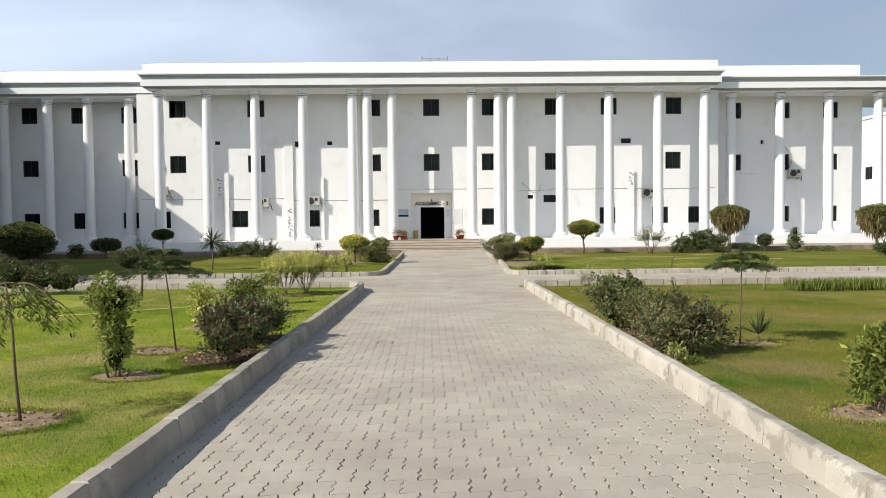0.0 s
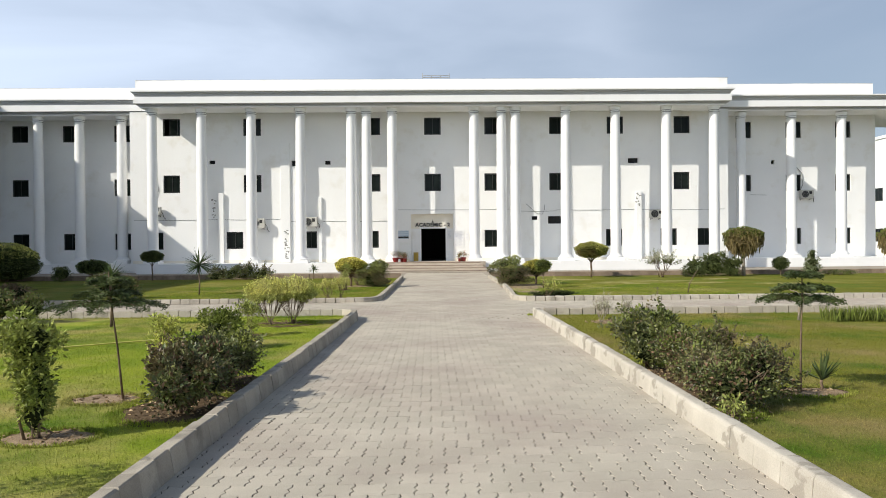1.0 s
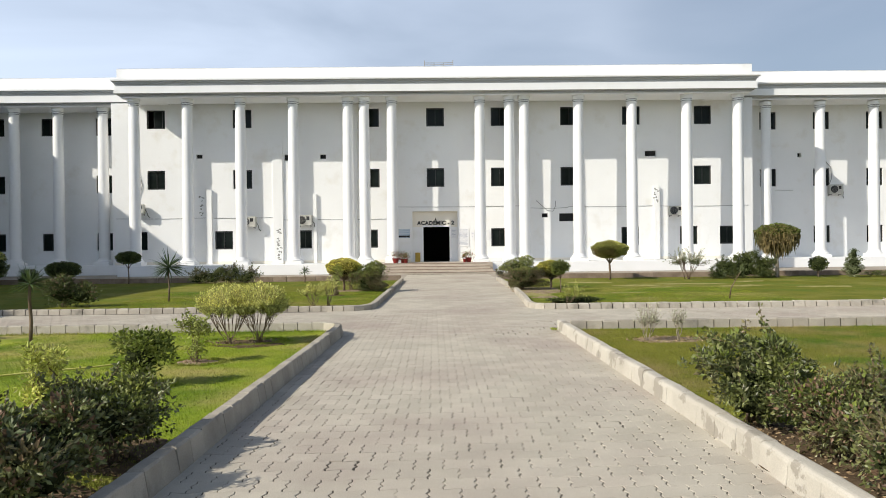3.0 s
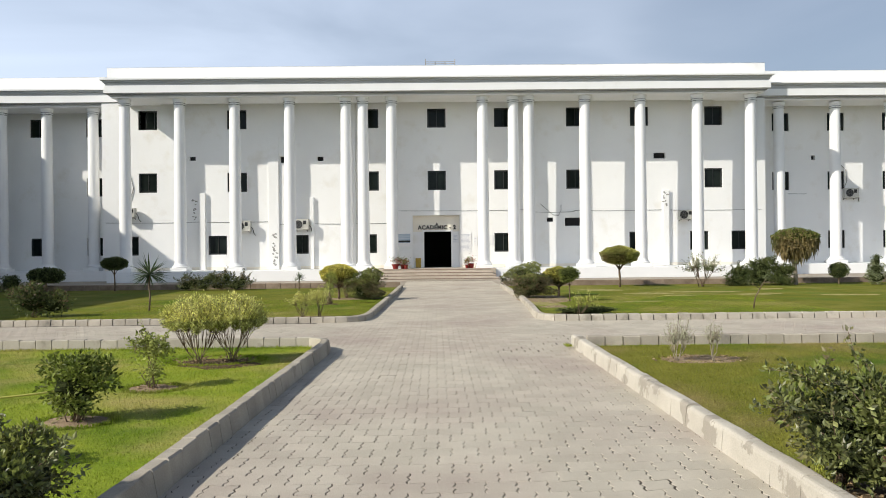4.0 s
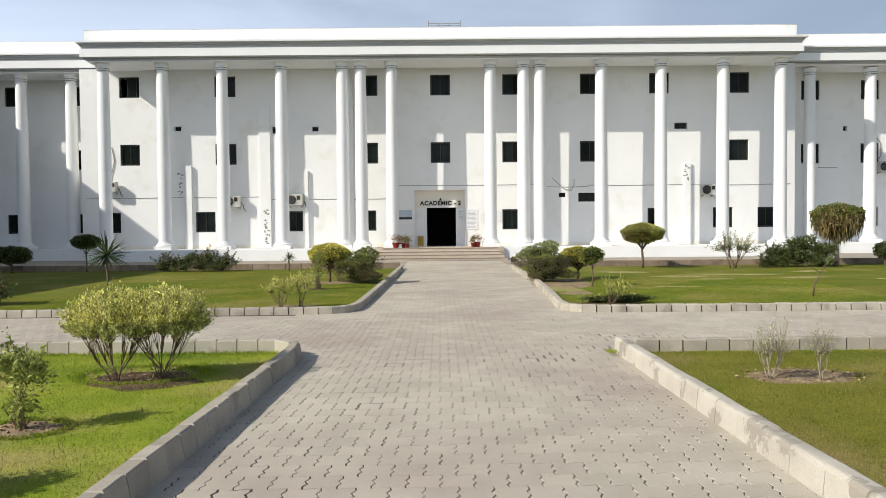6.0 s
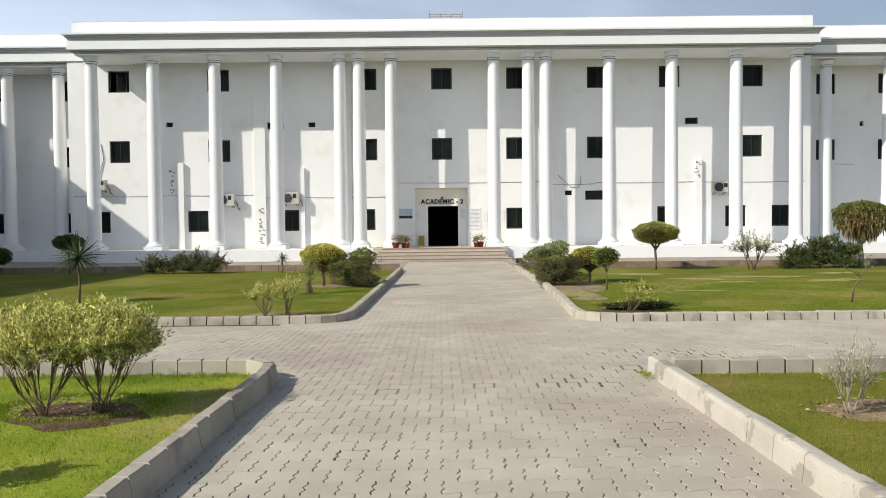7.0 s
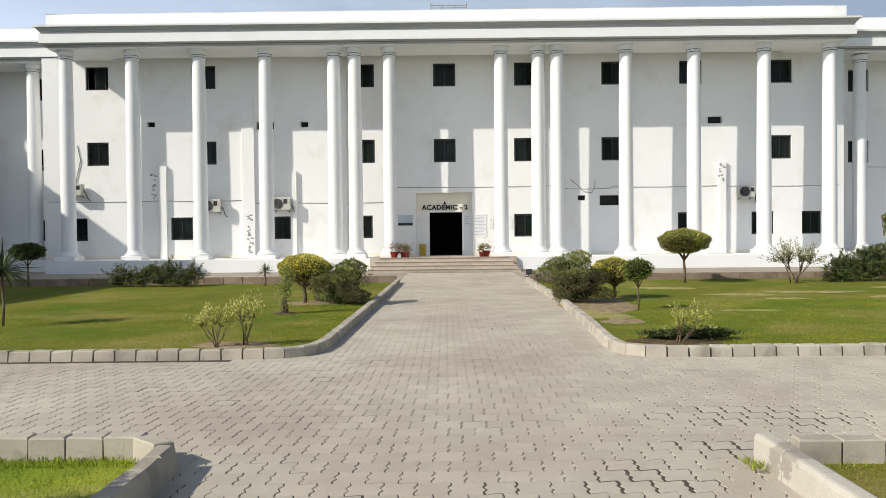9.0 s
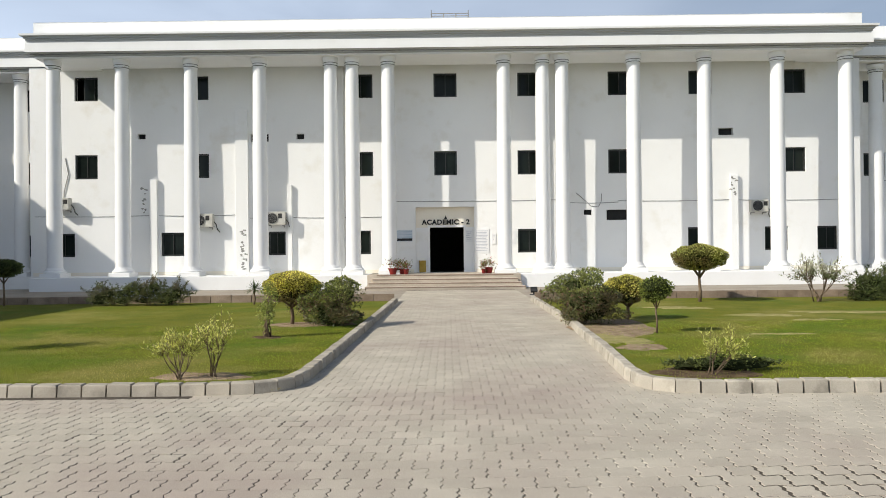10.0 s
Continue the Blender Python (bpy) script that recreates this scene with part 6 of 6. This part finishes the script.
V = np.tile(PV, (n, 1, 1))
dz = rp.normal(0, 0.0004, n)
V[:, :, 2] += dz[:, None] + V[:, :, 0] * tilt[:, :1] + V[:, :, 1] * tilt[:, 1:]
# settled, open-jointed spots at the crossing's corner
wob = rp.normal(0, 0.16, n)
loose = np.zeros(n, bool)
for cx, cy, ax, ay in ((1.55, 17.82, 0.5, 0.3), (3.05, 19.35, 0.75, 0.36), (2.2, 18.5, 0.35, 0.25)):
    loose |= np.hypot((far_at[:, 0] - cx) / ax, (far_at[:, 1] - cy) / ay) + wob < 1.0
loose |= rp.random(n) < 0.015
shrink = np.where(loose, rp.uniform(0.90, 0.95, n), 1.0)
V[:, :, :2] *= shrink[:, None, None]
V[:, :, 2] -= np.where(loose, rp.uniform(0.0, 0.002, n), 0.0)[:, None]
V[:, :, 0] += far_at[:, None, 0] + rp.normal(0, 0.0012, (n, 1))
V[:, :, 1] += far_at[:, None, 1] + rp.normal(0, 0.0008, (n, 1))
base_loops = np.array([i for f in PF for i in f])
flen = np.array([len(f) for f in PF])
fst = np.concatenate([[0], np.cumsum(flen)[:-1]])
LI = (np.arange(n)[:, None] * len(PV) + base_loops[None, :]).ravel()
ST = (np.arange(n)[:, None] * len(base_loops) + fst[None, :]).ravel()
me = bpy.data.meshes.new("pavers")
me.vertices.add(n * len(PV))
me.vertices.foreach_set("co", V.astype(np.float32).ravel())
me.loops.add(len(LI))
me.loops.foreach_set("vertex_index", LI.astype(np.int32))
me.polygons.add(len(ST))
me.polygons.foreach_set("loop_start", ST.astype(np.int32))
me.polygons.foreach_set("use_smooth", [False] * len(ST))
me.update(calc_edges=True)
me.materials.append(M_PAVER)
obj("pavers", me, road, label="grey zigzag concrete pavers laid in staggered rows", kind="stuff")
pm = mesh_of("paver", PV, PF, M_PAVER_PIECE)
for x, y in near_at:
    o = obj("paver", pm, road)
    o.matrix_local = Matrix.Translation((x + rp.normal(0, 0.0012), y, rp.normal(0, 0.0004))) @ Matrix.Rotation(rp.normal(0, 0.0022), 4, "X") @ Matrix.Rotation(rp.normal(0, 0.0022), 4, "Y")

# ---- grass ----
rgr = np.random.default_rng(88)


def grass(name, x0, x1, y0, y1, n, h, keep, label, blade=M_BLADE):
    q = np.stack([rgr.uniform(x0, x1, n), rgr.uniform(y0, y1, n)], 1)
    q = q[keep(q[:, 0], q[:, 1])]
    pts = np.concatenate([q, np.full((len(q), 1), GZ - 0.004)], 1)
    obj(name, leaves(name, pts, np.tile((0, 0, 1.0), (len(q), 1)), h, 0.16, blade, rgr, 0.45), label=label, category="grass", kind="stuff")


lx = lambda y: np.interp(y, [-6, 7, 17.45], [-2.12, -1.78, -1.52]) - 0.19
rx = lambda y: np.interp(y, [-6, 12, 17.4], [2.42, 2.40, 2.36]) + 0.17
free = [(-3.55, 5.85, 0.62, 0.42), (-3.2, 7.65, 0.42, 0.3), (-3.38, 9.2, 0.40, 0.3), (-2.45, 8.75, 0.6, 0.72), (-3.15, 14.62, 0.34, 0.28), (-3.25, 12.95, 0.36, 0.3), (-3.08, 16.78, 0.68, 0.5),
        (2.95, 9.6, 0.45, 1.5), (4.12, 9.15, 0.42, 0.28), (3.75, 5.7, 0.55, 0.36), (3.85, 16.4, 0.5, 0.2)]


def open_turf(x, y):
    ok = np.ones(len(x), bool)
    for bx, by, a, b in free:
        ok &= ((x - bx) / a) ** 2 + ((y - by) / b) ** 2 > 0.72 + 0.2 * np.sin(x * 37) * np.sin(y * 41)
    return ok


grass("grass_left", -7.0, -1.6, 3.0, 18.15, 150000, 0.030, lambda x, y: (x < lx(y)) & open_turf(x, y), "short green grass blades of the mown lawn")
grass("grass_right", 2.4, 8.0, 3.0, 17.9, 150000, 0.030, lambda x, y: (x > rx(y)) & open_turf(x, y), "short green grass blades of the mown lawn", M_BLADE_DRY)
grass("grass_tufts_left", -9.0, -1.9, 18.0, 18.2, 3000, 0.048, lambda x, y: x < -1.75, "longer grass left along the kerb")
grass("grass_tufts_right", 2.7, 9.0, 17.8, 17.97, 1500, 0.036, lambda x, y: x > 2.6, "longer grass left along the kerb")
grass("grass_far_left", -9.0, -1.5, 22.7, 30.0, 60000, 0.028, lambda x, y: x < -1.6, "short green grass blades of the mown lawn")
grass("grass_far_right", 2.9, 10.0, 22.6, 30.0, 60000, 0.028, lambda x, y: x > 3.0, "short green grass blades of the mown lawn")

grass("grass_tuft", 2.24, 2.335, 17.82, 18.05, 90, 0.055, lambda x, y: x > 2.1, "tuft of grass growing in the paving at the kerb's end")

# longer grass left round the soil beds
rim = []
for bx, by, ax, ay in free:
    n = int(2600 * (ax + ay))
    a = rgr.uniform(0, 6.283, n)
    r = rgr.normal(1.0, 0.06, n)
    rim.append(np.stack([bx + ax * r * np.cos(a), by + ay * r * np.sin(a), np.full(n, GZ - 0.004)], 1))
rim = np.concatenate(rim)
rim = rim[np.abs(rim[:, 1] - 16.4) + np.abs(rim[:, 0] - 3.85) > 0.8]
rim = rim[(rim[:, 0] < lx(rim[:, 1])) | (rim[:, 0] > rx(rim[:, 1]))]
obj("grass_rims", leaves("grass_rims", rim, np.tile((0, 0, 1.0), (len(rim), 1)), 0.045, 0.13, M_BLADE, rgr, 0.4), label="longer grass fringing the soil beds", category="grass", kind="stuff")
